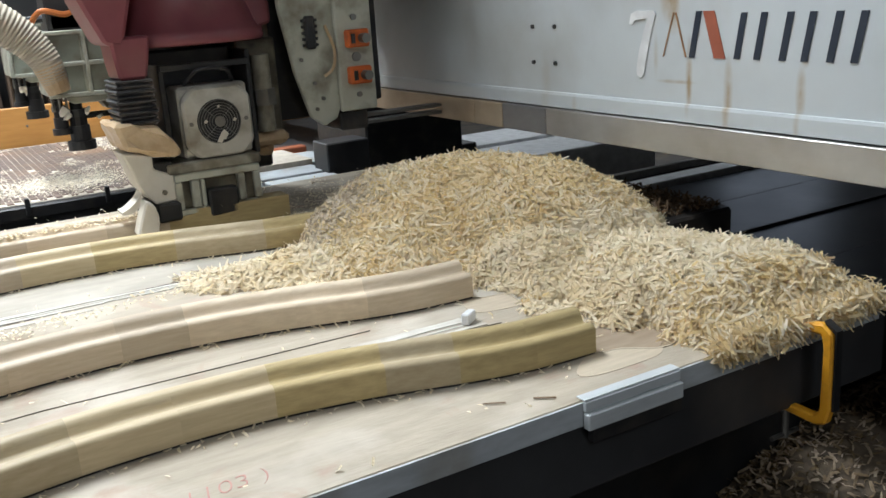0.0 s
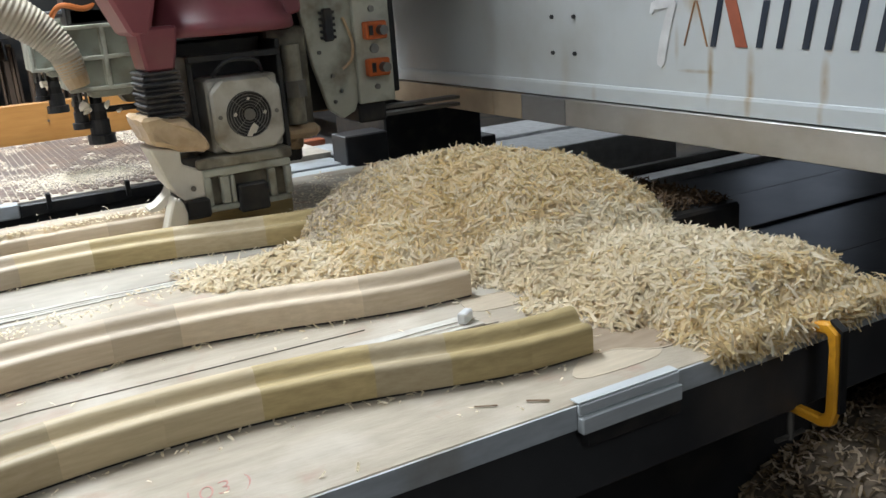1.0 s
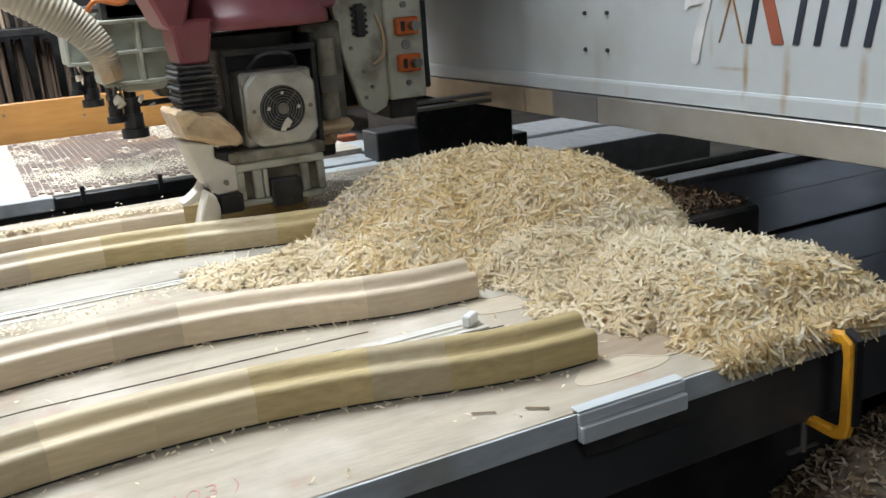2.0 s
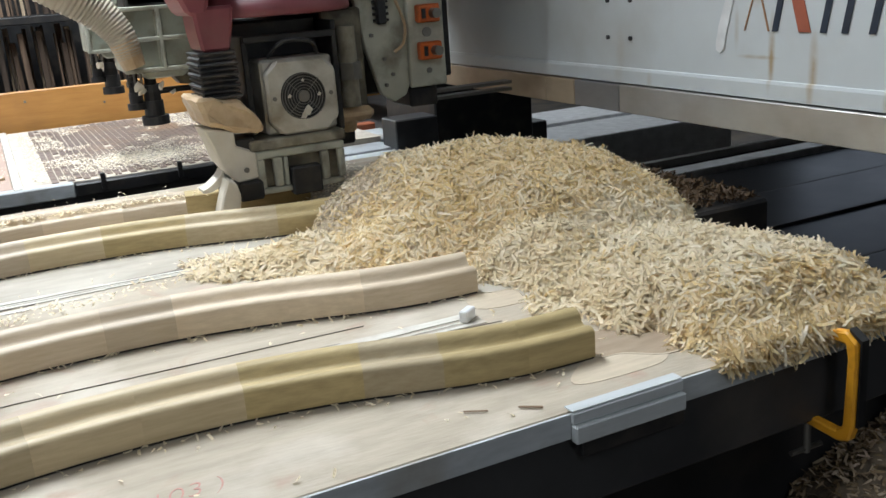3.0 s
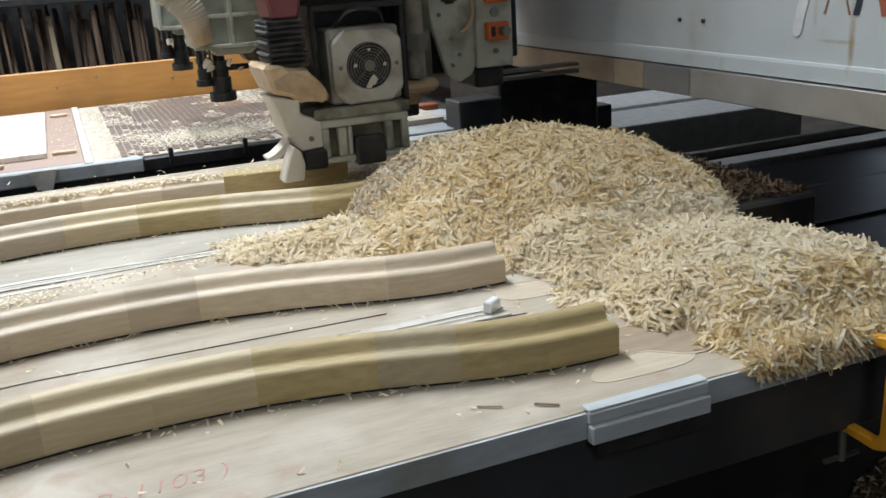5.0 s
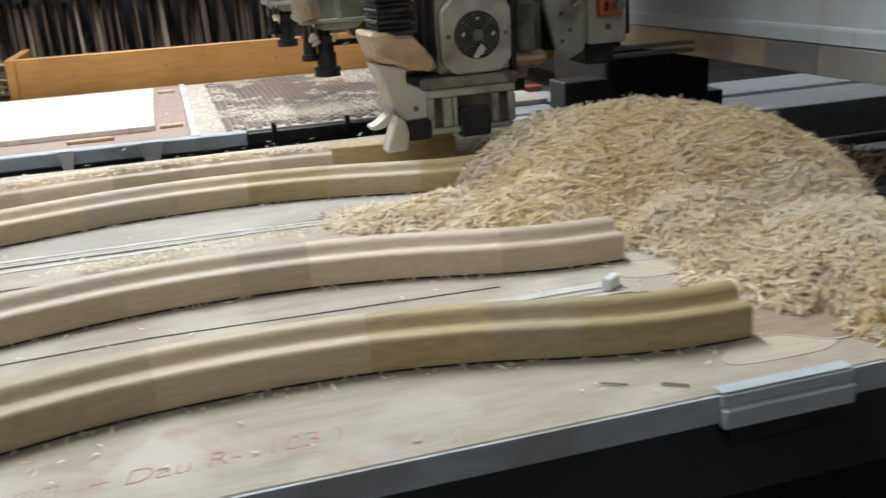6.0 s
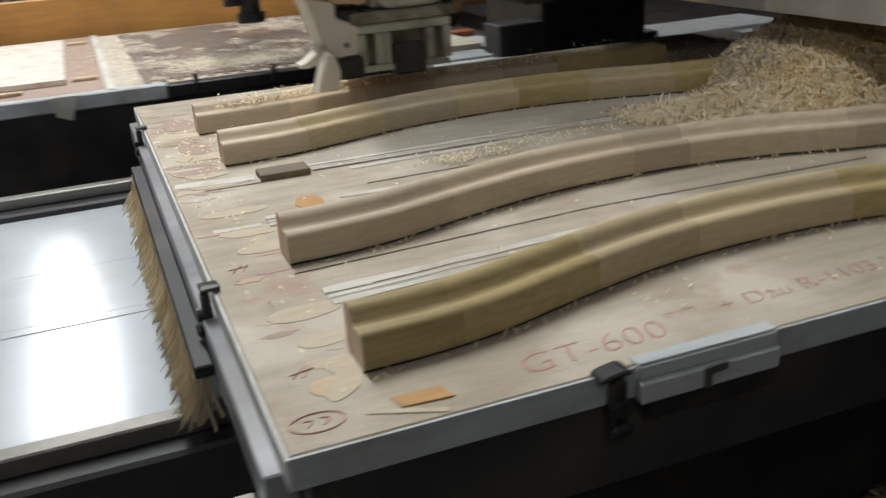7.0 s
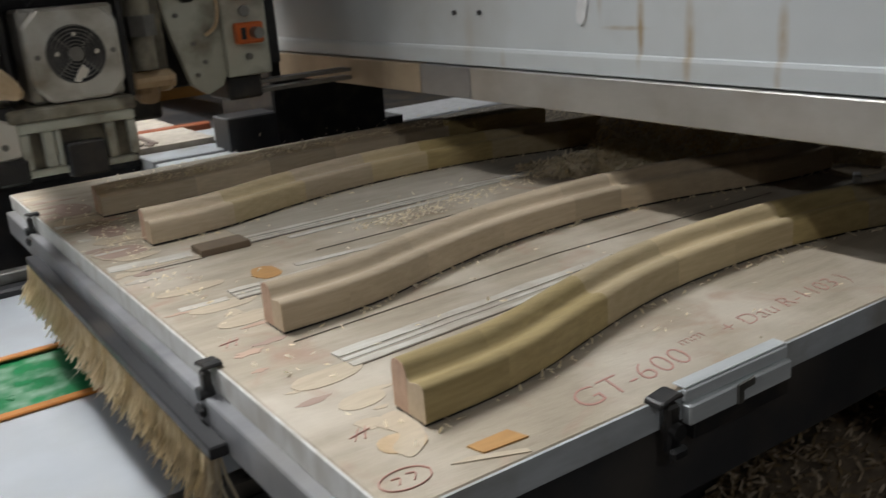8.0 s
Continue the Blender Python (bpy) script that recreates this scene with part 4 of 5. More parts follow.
def c_clamp(x):
    ob = thing("c_clamp", x, -0.03, -0.16, "yellow-orange C-clamp gripping the table edge under shavings", "clamp")
    bar = [(-0.015, 0.012), (-0.045, 0.018), (-0.062, 0.006), (-0.064, -0.02), (-0.064, -0.115), (-0.058, -0.138), (-0.04, -0.145), (0.03, -0.141), (0.03, -0.128),
           (-0.036, -0.129), (-0.046, -0.120), (-0.048, -0.02), (-0.044, 0.0), (-0.015, -0.001)]
    turned = prism([(p[0], p[1]) for p in bar], "x", x - 0.008, x + 0.008, bevel=0.003)
    body = part("frame", turned, M_CLAMP, ob)
    # black strip along the outer side of the bar
    edge = prism([(-0.046, 0.022), (-0.067, 0.010), (-0.0685, -0.115), (-0.0645, -0.115), (-0.0645, 0.005), (-0.047, 0.0175)], "x", x - 0.003, x + 0.0105)
    part("black_edge", edge, M_BLACK, body, "black outer edge")
    part("screw", tube((x, 0.018, -0.19), (x, 0.018, -0.04), 0.006, n=12), M_BOLT, ob)
    part("screw_handle", tube((x - 0.03, 0.018, -0.185), (x + 0.03, 0.018, -0.185), 0.004, n=8), M_BOLT, ob)
    part("pad", tube((x, 0.018, -0.045), (x, 0.018, -0.036), 0.013, n=14), M_BOLT, ob)
    return rides(ob)


c_clamp(1.552)


# ---- machine bed ----
def machine_bed():
    b = thing("machine_bed", 1.0, 1.1, -ZT, "dark steel bed of the router under the sliding table", "machine bed")
    part("plinth", box(-1.2, 4.6, 0.50, 1.80, -ZT, -0.30, 0.004), M_STEELDK, b)
    part("near_beam", box(-1.2, 4.6, 0.46, 0.575, -0.34, -0.245, 0.006), M_STEELDK, b)
    part("far_beam", box(-1.2, 4.6, 1.745, 1.86, -0.34, -0.235, 0.006), M_STEELDK, b)
    part("guide_rail", box(-1.2, 4.6, 0.50, 0.535, -0.245, -0.215, 0.003), M_BOLT, b, "dull steel guide rail")
    part("guide_rail", box(-1.2, 4.6, 1.785, 1.82, -0.235, -0.205, 0.003), M_BOLT, b, "dull steel guide rail")
    part("trough", box(-1.2, 4.6, 1.861, 2.09, -0.40, -0.33, 0.003), M_BLACK, b)
    return b


machine_bed()


def cover_sheets():
    for i, (x0, x1) in enumerate(((-0.75, 0.12), (0.122, 1.02), (1.022, 1.75))):
        ob = thing("cover_sheet", (x0 + x1) / 2, 1.15, -0.25, "glossy bright sheet metal cover over the machine bed", "cover sheet", "bed covers")
        z = -0.25 - 0.003 * i
        if x0 < 0.5 < x1:
            # opening for the green belt
            part("near_sheet", box(x0, x1, 0.58, 1.035, z - 0.004, z, 0.001), M_WHITESHEET, ob)
            part("far_sheet", box(x0, x1, 1.315, 1.74, z - 0.004, z, 0.001), M_WHITESHEET, ob)
            part("left_sheet", box(x0, 0.605, 1.035, 1.315, z - 0.004, z, 0.001), M_WHITESHEET, ob)
            part("near_trim", box(0.70, x1, 1.022, 1.044, z + 0.0005, z + 0.007, 0.002), M_ORANGETRIM, ob, "orange edge trim")
            part("far_trim", box(0.72, x1, 1.305, 1.325, z + 0.0005, z + 0.007, 0.002), M_ORANGETRIM, ob, "orange edge trim")
            part("belt", box(0.605, x1, 1.036, 1.314, z - 0.012, z - 0.003, 0.001), M_GREEN, ob, "glossy green belt")
        else:
            part("sheet", box(x0, x1, 0.58, 1.74, z - 0.004, z, 0.001), M_WHITESHEET, ob)
        part("seam", box(x0 + 0.02, min(x1 - 0.02, 0.60), 0.999, 1.001, z + 0.0004, z + 0.0012), M_BOLT, ob)
    # dark covers beyond the gantry
    for i, (y0, y1) in enumerate(((0.30, 0.60), (0.612, 0.90), (0.912, 1.20), (1.212, 1.50))):
        ob = thing("dark_cover", 3.2, (y0 + y1) / 2, -0.2, "dark glossy long cover plate of the bed", "cover plate", "dark covers beyond the gantry")
        z = -0.20 - 0.004 * (i % 2)
        part("plate", box(1.98, 4.5, y0, y1, z - 0.008, z, 0.002), M_DARKCOVER, ob)
        part("side_lip", box(1.98, 4.5, y0 - 0.010, y0 - 0.001, z - 0.03, z + 0.003), M_STEELDK, ob)
    ob = thing("bright_way", 3.2, 1.56, -0.2, "steel way beside the dark covers, coloured white for reflected light", "machine way")
    # white colour here stands for daylight reflected by the steel
    part("way", box(1.98, 4.5, 1.515, 1.60, -0.24, -0.185, 0.003), M_WHITEPAINT, ob)


M_DARKCOVER = material("dark_glossy_cover", (0.012, 0.014, 0.018), 0.30, 0.0, color2=(0.008, 0.010, 0.013), scale=5, rough_vary=0.08, stain=(0.12, 0.1, 0.08), stain_amount=0.12, stain_scale=8, spec=0.22)
cover_sheets()


# ---- gantry ----
def gantry():
    g = thing("gantry", 2.0, 0.6, -ZT, "large pale grey steel gantry beam of the router spanning the tables", "machine gantry")
    part("beam", box(1.806, 2.35, -0.75, 4.4, 0.221, 1.15, 0.006), M_GANTRY, g, "pale grey painted beam, dusty and stained")
    part("lower_flange", prism([(1.8055, 0.2225), (1.800, 0.224), (1.800, 0.252), (1.802, 0.258), (1.8055, 0.259)], "y", -0.75, 1.80), M_GANTRY, g, "folded lower lip of the beam")
    # unseen plate, added dark to keep bounced light out of the beam's shadow
    part("bounce_cut_plate", box(1.836, 2.345, -0.74, 1.98, 0.2140, 0.2200), M_STEELDK, g, "unseen dark plate added to cut bounced light under the beam")
    part("near_column", box(1.80, 2.36, -1.15, -0.751, -ZT, 1.15, 0.006), M_STEELDK, g)
    part("far_column", box(1.86, 2.25, 2.02, 2.45, -ZT, 0.2135, 0.006), M_BLACK, g, "black steel column")
    part("column_foot", box(1.70, 1.859, 2.0, 2.12, -0.2, 0.03, 0.004), M_STEELDK, g)
    # the dark length puts the steel's reflection into its colour
    for y0, y1, mat, lab in ((-0.75, 0.898, M_RAIL, "ground steel rail"), (0.90, 1.078, M_RAILDARK, "steel rail length darkened for its reflection"), (1.08, 1.208, M_RAILTAN, "tan rail length"),
                             (1.21, 1.79, M_RAILTAN, "tan rail length with brown stains")):
        part("rail", box(1.792, 1.83, y0, y1, 0.158, 0.2200, 0.0015), mat, g, lab)
    for y in (0.953, 0.87):
        for z in (0.406, 0.324):
            part("bolt", tube((1.801, y, z), (1.806, y, z), 0.0048, n=12), M_STEELDK, g)
    # a painted numeral and the painted marks beside it
    part("numeral_stroke", prism([(0.620, 0.411), (0.615, 0.431), (0.599, 0.437), (0.549, 0.436), (0.544, 0.430), (0.556, 0.396), (0.570, 0.346), (0.578, 0.311), (0.587, 0.304),
                                  (0.598, 0.309), (0.599, 0.321), (0.592, 0.356), (0.578, 0.396), (0.566, 0.422), (0.604, 0.418), (0.612, 0.410)], "x", 1.8035, 1.8058), M_WHITEPAINT, g, "hand-painted white numeral 7")
    for y0, y1, w, mat, z0, z1 in ((0.525, 0.497, 0.003, M_RUST, 0.348, 0.432), (0.492, 0.465, 0.004, M_RUST, 0.432, 0.348), (0.455, 0.437, 0.014, M_NAVY, 0.348, 0.434), (0.420, 0.392, 0.028, M_REDPAINT, 0.434, 0.348)):
        part("logo_bar", prism([(y0, z0), (y0 - w, z0), (y1 - w, z1), (y1, z1)], "x", 1.8045, 1.8058), mat, g)
    for y0 in (0.345, 0.300, 0.245, 0.200, 0.150, 0.105):
        part("logo_bar", prism([(y0, 0.348), (y0 - 0.014, 0.348), (y0 - 0.030, 0.430), (y0 - 0.016, 0.430)], "x", 1.8045, 1.8058), M_NAVY, g)
    return g


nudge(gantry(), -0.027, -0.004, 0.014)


# ---- spindle heads ----
def head_hung(name, label):
    return thing(name, 1.1, 1.3, 0.03, label, "cnc machine")


def spindle_head():
    h = head_hung("cutting_unit", "cream router head with fan housing, black bellows and maroon dust hood")
    fx, fz, y0 = 1.121, 0.262, 1.195
    c = 0.028
    oct_ = [(fx - 0.082 + c, fz - 0.083), (fx + 0.082 - c, fz - 0.083), (fx + 0.082, fz - 0.083 + c), (fx + 0.082, fz + 0.083 - c), (fx + 0.082 - c, fz + 0.083), (fx - 0.082 + c, fz + 0.083),
            (fx - 0.082, fz + 0.083 - c), (fx - 0.082, fz - 0.083 + c)]
    back = [(fx - 0.084, fz - 0.084), (fx + 0.084, fz - 0.084), (fx + 0.084, fz + 0.084), (fx - 0.084, fz + 0.084)]
    fan = part("fan_housing", prism(oct_, "y", y0, y0 + 0.025, bevel=0.006), M_FANBOX, h, "dusty cast metal fan housing")
    part("housing_body", prism(back, "y", y0 + 0.0255, y0 + 0.12, bevel=0.006), M_FANBOX, fan)
    part("fan_opening", tube((fx, y0 - 0.0015, fz), (fx, y0 + 0.004, fz), 0.052, n=36), M_BLACK, fan, "black fan opening")
    for k in range(7):
        a = 2 * math.pi * k / 7
        p = (fx + 0.030 * math.cos(a), y0 - 0.0022, fz + 0.030 * math.sin(a))
        bm = box(-0.017, 0.017, -0.0008, 0.0008, -0.007, 0.007)
        bmesh.ops.transform(bm, matrix=Matrix.Translation(p) @ Matrix.Rotation(-a + 0.5, 4, "Y"), verts=bm.verts[:])
        part("blade", bm, M_RUBBER, fan)
    for r in (0.018, 0.0245, 0.031, 0.0375, 0.044, 0.0505):
        part("guard_ring", ring((fx, y0 - 0.007, fz), (0, 1, 0), r, 0.0009, 32, 5), M_BOLT, fan)
    for a in (0, 90, 180, 270):
        u, v = math.cos(radians(a + 45)), math.sin(radians(a + 45))
        part("guard_spoke", tube((fx + 0.012 * u, y0 - 0.006, fz + 0.012 * v), (fx + 0.054 * u, y0 - 0.004, fz + 0.054 * v), 0.0008, n=6), M_BOLT, fan)
    part("hub", tube((fx, y0 - 0.009, fz), (fx, y0 - 0.001, fz), 0.013, n=20), M_BOLT, fan, "grey fan hub")
    for dx, dz, s in ((0.003, -0.030, 1.2), (-0.005, -0.041, 0.8), (-0.034, 0.004, 0.45), (0.035, 0.002, 0.45), (0, 0.036, 0.35)):
        part("dust_clot", prism([(fx + dx - 0.010 * s, fz + dz - 0.008 * s), (fx + dx + 0.004 * s, fz + dz - 0.011 * s), (fx + dx + 0.011 * s, fz + dz), (fx + dx + 0.003 * s, fz + dz + 0.009 * s),
                                 (fx + dx - 0.004 * s, fz + dz + 0.002)], "y", y0 - 0.010, y0 - 0.0075), M_BOOT, fan, "clotted pale dust")
    for dx, dz in ((-0.066, 0.0), (0.066, 0.0)):
        part("screw", tube((fx + dx, y0 - 0.003, fz + dz), (fx + dx, y0, fz + dz), 0.005, n=10), M_BOLT, fan)
    # cage behind and above the fan
    part("motor_body", box(1.00, 1.21, y0 + 0.13, y0 + 0.33, 0.18, 0.43, 0.006), M_BLACK, h, "dark motor body")
    part("cage_side", box(1.002, 1.016, y0 + 0.03, y0 + 0.128, 0.185, 0.40, 0.002), M_BLACK, h)
    part("cage_side", box(1.212, 1.224, y0 + 0.03, y0 + 0.25, 0.17, 0.42, 0.002), M_BLACK, h)
    part("cage_bar", box(1.005, 1.22, y0 + 0.02, y0 + 0.034, 0.385, 0.40, 0.002), M_BLACK, h)
    part("wire_loop", wire([(1.06, y0 + 0.04, 0.352), (1.09, y0 + 0.0, 0.385), (1.15, y0 + 0.0, 0.38), (1.18, y0 + 0.05, 0.352)], 0.005), M_RUBBER, h, "black cable loop")
    # cast block under the fan
    # body coloured dark for the shade in the recesses between the ribs
    blk = part("cast_block", box(0.998, 1.205, y0 + 0.02, y0 + 0.22, 0.062, 0.150, 0.005), M_GREASYSHADE, h, "grimy cast block, dark between its cream ribs for recess shade")
    part("top_plate", box(0.985, 1.212, y0 - 0.002, y0 + 0.24, 0.151, 0.176, 0.004), M_GRIMY, blk)
    for x, w_ in ((1.006, 0.009), (1.046, 0.010), (1.064, 0.005), (1.158, 0.009), (1.198, 0.008)):
        part("rib", box(x - w_, x + w_, y0 + 0.0, y0 + 0.0195, 0.066, 0.132, 0.003), M_CREAM, blk)
    part("brow", box(0.998, 1.206, y0 - 0.001, y0 + 0.0195, 0.1325, 0.150, 0.003), M_CREAM, blk)
    part("bottom_flange", box(1.0, 1.20, y0 + 0.0, y0 + 0.019, 0.052, 0.065, 0.003), M_CREAM, blk)
    part("socket", box(1.072, 1.142, y0 - 0.012, y0 + 0.018, 0.042, 0.106, 0.004), M_BLACK, h, "black square socket")
    # slab added in place of the uncut leg wood showing beneath
    part("uncut_wood_slab", box(0.985, 1.20, y0 + 0.03, y0 + 0.16, 0.053, 0.061), M_MASKING, h)
    part("foot", box(0.948, 1.004, y0 - 0.012, y0 + 0.05, 0.046, 0.090, 0.005), M_BLACK, h, "black rubber foot")
    part("arm", prism([(0.888, 0.218), (0.956, 0.205), (0.955, 0.172), (0.999, 0.152), (0.999, 0.092), (0.952, 0.088), (0.938, 0.102), (0.917, 0.134), (0.905, 0.175)], "y", y0 + 0.0, y0 + 0.10, bevel=0.004), M_BOOT, h, "dirty white slanted arm")
    part("arm_bolt", tube((0.972, y0 - 0.004, 0.115), (0.972, y0, 0.115), 0.006, n=10), M_BOLT, h)
    # solid block, black for the shade inside the gap
    part("arm_gap", box(0.957, 0.999, y0 + 0.004, y0 + 0.09, 0.1525, 0.184, 0.003), M_BLACK, h, "black block for the shaded gap above the arm")
    part("boot", prism([(0.917, 0.112), (0.934, 0.100), (0.942, 0.070), (0.936, 0.034), (0.888, 0.034), (0.902, 0.075)], "y", y0 - 0.05, y0 - 0.001, bevel=0.004), M_BOOT, h, "white plastic dust boot")
    arc = [radians(a_) for a_ in range(-105, 6, 11)]
    curl = [(0.880 + 0.040 * math.cos(a_), 0.118 + 0.040 * math.sin(a_)) for a_ in arc] + [(0.880 + (0.040 - 0.010 * math.sin((a_ - arc[0]) / (arc[-1] - arc[0]) * math.pi) - 0.002) * math.cos(a_), 0.120 + (0.036 - 0.010 * math.sin((a_ - arc[0]) / (arc[-1] - arc[0]) * math.pi)) * math.sin(a_)) for a_ in arc[::-1]]
    part("brush_curl", prism(curl, "y", y0 - 0.004, y0 + 0.045), M_BOOT, h, "curled white dust flap")
    part("cutter", tube((0.93, y0 + 0.05, 0.022), (0.93, y0 + 0.05, 0.10), 0.010, 0.018, n=16), M_BOLT, h, "steel cutter")
    tp = prism([(0.878, 0.287), (0.974, 0.275), (1.020, 0.215), (1.012, 0.192), (0.951, 0.204), (0.890, 0.226)], "y", y0 - 0.014, y0 + 0.13, bevel=0.008)
    bmesh.ops.subdivide_edges(tp, edges=tp.edges[:], cuts=2, use_grid_fill=True)
    for v in tp.verts:
        v.co += Vector((noise.noise(v.co * 30), noise.noise(v.co * 31 + Vector((3, 1, 2))), noise.noise(v.co * 29 + Vector((7, 7, 1))))) * 0.009
    part("taped_sleeve", tp, M_MASKING, h, "crumpled tan masking tape sleeve")
    # bellows
    for k in range(8):
        z = 0.277 + k * 0.0115
        g = 0.006 if k % 2 else 0.0
        part("bellows_fold", box(0.896 + g * 0.5, 0.984 - g * 0.5, y0 - 0.008 + g * 0.5, y0 + 0.115, z, z + 0.0085, 0.003), M_RUBBER, h)
    part("bellows_core", box(0.904, 0.974, y0 + 0.002, y0 + 0.105, 0.277, 0.372), M_RUBBER, h)
    part("bellows_cap", box(0.900, 0.980, y0 - 0.004, y0 + 0.12, 0.3695, 0.376, 0.002), M_RUBBER, h)
    # maroon hood
    part("neck", prism([(0.912, 0.3765), (0.972, 0.3765), (0.980, 0.41), (0.991, 0.47), (0.902, 0.47), (0.906, 0.42)], "y", y0 + 0.002, y0 + 0.12, bevel=0.006), M_RED, h, "maroon plastic duct")
    bm = bmesh.new()
    prof = [(0.186, 0.440), (0.192, 0.446), (0.190, 0.468), (0.178, 0.474), (0.150, 0.55), (0.135, 0.62), (0.13, 0.75), (0.0, 0.75)]
    n = 48
    rows = [[bm.verts.new((1.112 + r * math.cos(2 * math.pi * k / n), 1.36 + r * math.sin(2 * math.pi * k / n) * 0.9, z)) for k in range(n)] for r, z in prof[:-1]]
    for r0, r1 in zip(rows, rows[1:]):
        for k in range(n):
            bm.faces.new((r0[k], r0[(k + 1) % n], r1[(k + 1) % n], r1[k]))
    bm.faces.new(rows[0][::-1])
    bm.faces.new(rows[-1])
    part("dust_hood", bm, M_RED, h, "maroon plastic dust hood", smooth=True)
    part("hood_skirt", prism([(0.891, 0.455), (0.931, 0.448), (0.981, 0.62), (0.876, 0.66), (0.846, 0.56)], "y", y0 + 0.0, y0 + 0.16, bevel=0.008), M_RED, h, "maroon side duct")
    part("hood_tab", prism([(1.256, 0.46), (1.316, 0.475), (1.316, 0.53), (1.246, 0.55)], "y", 1.30, 1.40, bevel=0.006), M_RED, h)
    part("slide_post", box(1.14, 1.30, 1.50, 1.60, 0.15, 0.9, 0.004), M_CREAM, h)
    part("cross_block", box(1.225, 1.33, 1.33, 1.50, 0.20, 0.44, 0.006), M_GREASYSHADE, h, "greasy brown slide block")
    part("cylinder", tube((1.275, 1.30, 0.21), (1.275, 1.30, 0.40), 0.022, n=20), M_GRIMY, h)
    # added black block hides the bright background where dark clutter belongs
    part("dark_clutter_block", box(1.232, 1.36, 1.52, 1.62, 0.08, 0.60, 0.006), M_BLACK, h, "black block in place of the dark clutter behind the slide")
    for k, (gx, gz, gr) in enumerate(((1.26, 0.16, 0.022), (1.31, 0.15, 0.03), (1.355, 0.165, 0.024), (1.34, 0.22, 0.02))):
        lump = bmesh.new()
        bmesh.ops.create_icosphere(lump, subdivisions=2, radius=gr, matrix=Matrix.Translation((gx, 1.45, gz)))
        for v in lump.verts:
            v.co += Vector((0.3, 0.3, 1)) * noise.noise(v.co * 45 + Vector((k, 0, 0))) * 0.014
        part("dust_lump", lump, M_MASKING, h, "caked brown dust")
    part("cylinder_nut", tube((1.275, 1.30, 0.275), (1.275, 1.30, 0.315), 0.030, n=6), M_BOLT, h)
    part("grease_clot", box(1.24, 1.335, 1.30, 1.42, 0.172, 0.205, 0.012), M_MASKING, h, "caked brown dust and grease")
    return h


HEAD = nudge(spindle_head(), -0.016, 0, 0)


def carriage():
    c = thing("spindle_carriage", 1.5, 1.36, 0.18, "cream steel carriage plate with two orange connectors on the gantry", "machine carriage")
    plate = [(1.318, 0.90), (1.325, 0.49), (1.352, 0.33), (1.385, 0.215), (1.42, 0.190), (1.455, 0.205), (1.478, 0.26), (1.50, 0.90)]
    pl_ = part("side_plate", prism(plate, "y", 1.335, 1.355, bevel=0.003), M_CREAM, c, "cream side plate with grease marks")
    part("terminal_strip", box(1.385, 1.410, 1.318, 1.3345, 0.385, 0.465, 0.004), M_BLACK, pl_, "black terminal strip")
    for k in range(5):
        part("terminal", box(1.378, 1.417, 1.322, 1.3344, 0.391 + k * 0.015, 0.398 + k * 0.015, 0.001), M_BLACK, pl_)
    pan = part("connector_panel", box(1.462, 1.562, 1.315, 1.333, 0.222, 0.90, 0.003), M_CREAM, c, "cream connector panel")
    for z in (0.403, 0.312):
        con = part("connector", box(1.482, 1.542, 1.288, 1.3145, z - 0.022, z + 0.022, 0.004), M_ORANGE, pan, "orange connector")
        part("plug", tube((1.520, 1.262, z), (1.520, 1.2875, z), 0.012, n=14), M_BOLT, con, "grey metal plug")
        part("slot", box(1.490, 1.500, 1.284, 1.2878, z - 0.012, z + 0.012), M_BLACK, con)
    for z, r in ((0.357, 0.012), (0.262, 0.007), (0.455, 0.008)):
        part("panel_bolt", tube((1.512, 1.309, z), (1.512, 1.3148, z), r, n=12), M_BOLT, pan)
    part("yellow_hose", wire([(1.44, 1.33, 0.44), (1.456, 1.32, 0.38), (1.448, 1.318, 0.335), (1.425, 1.325, 0.315)], 0.004), M_MASKING, c, "thin yellow hose")
    # black box put in for the shade between panel and gantry
    part("gap_shade_box", box(1.57, 1.655, 1.47, 1.75, 0.225, 0.90, 0.004), M_BLACK, c)
    # three unseen boxes added above view to shade the gantry face and head
    part("upper_shade_box", box(1.27, 1.785, 1.37, 1.85, 0.62, 1.55, 0.01), M_STEELDK, c, "unseen dark box added to shade the gantry face")
    part("front_shade_box", box(1.30, 1.775, 1.19, 1.368, 0.62, 1.45, 0.01), M_STEELDK, c, "unseen dark box added to widen the shade on the gantry")
    part("outer_shade_box", box(0.93, 1.268, 1.23, 1.86, 0.78, 1.55, 0.01), M_STEELDK, c, "unseen dark box added to shade the head and heap")
    part("guide_bar", box(1.49, 1.78, 1.36, 1.40, 0.195, 0.203), M_BOLT, c)
    part("guide_bar", box(1.49, 1.78, 1.36, 1.40, 0.176, 0.184), M_BOLT, c)
    part("lower_bracket", box(1.465, 1.545, 1.34, 1.46, 0.17, 0.2215, 0.005), M_BLACK, c)
    for x, z in ((1.40, 0.30), (1.42, 0.26), (1.37, 0.36), (1.40, 0.235)):
        part("plate_bolt", tube((x, 1.329, z), (x, 1.3348, z), 0.005, n=8), M_BOLT, c)
    # added black plate, also standing for unmodelled dark clutter
    part("dark_clutter_plate", box(1.235, 1.56, 1.47, 1.50, 0.20, 0.70, 0.004), M_BLACK, c, "black plate in place of the dark clutter behind the head")
    for k, (x, z0, z1) in enumerate(((1.265, 0.24, 0.42), (1.295, 0.22, 0.50), (1.325, 0.26, 0.46))):
        part("rear_pipe", tube((x, 1.455, z0), (x, 1.455, z1), 0.010, n=12), M_GRIMY, c)
    return c


nudge(carriage(), -0.024, 0, 0.011)


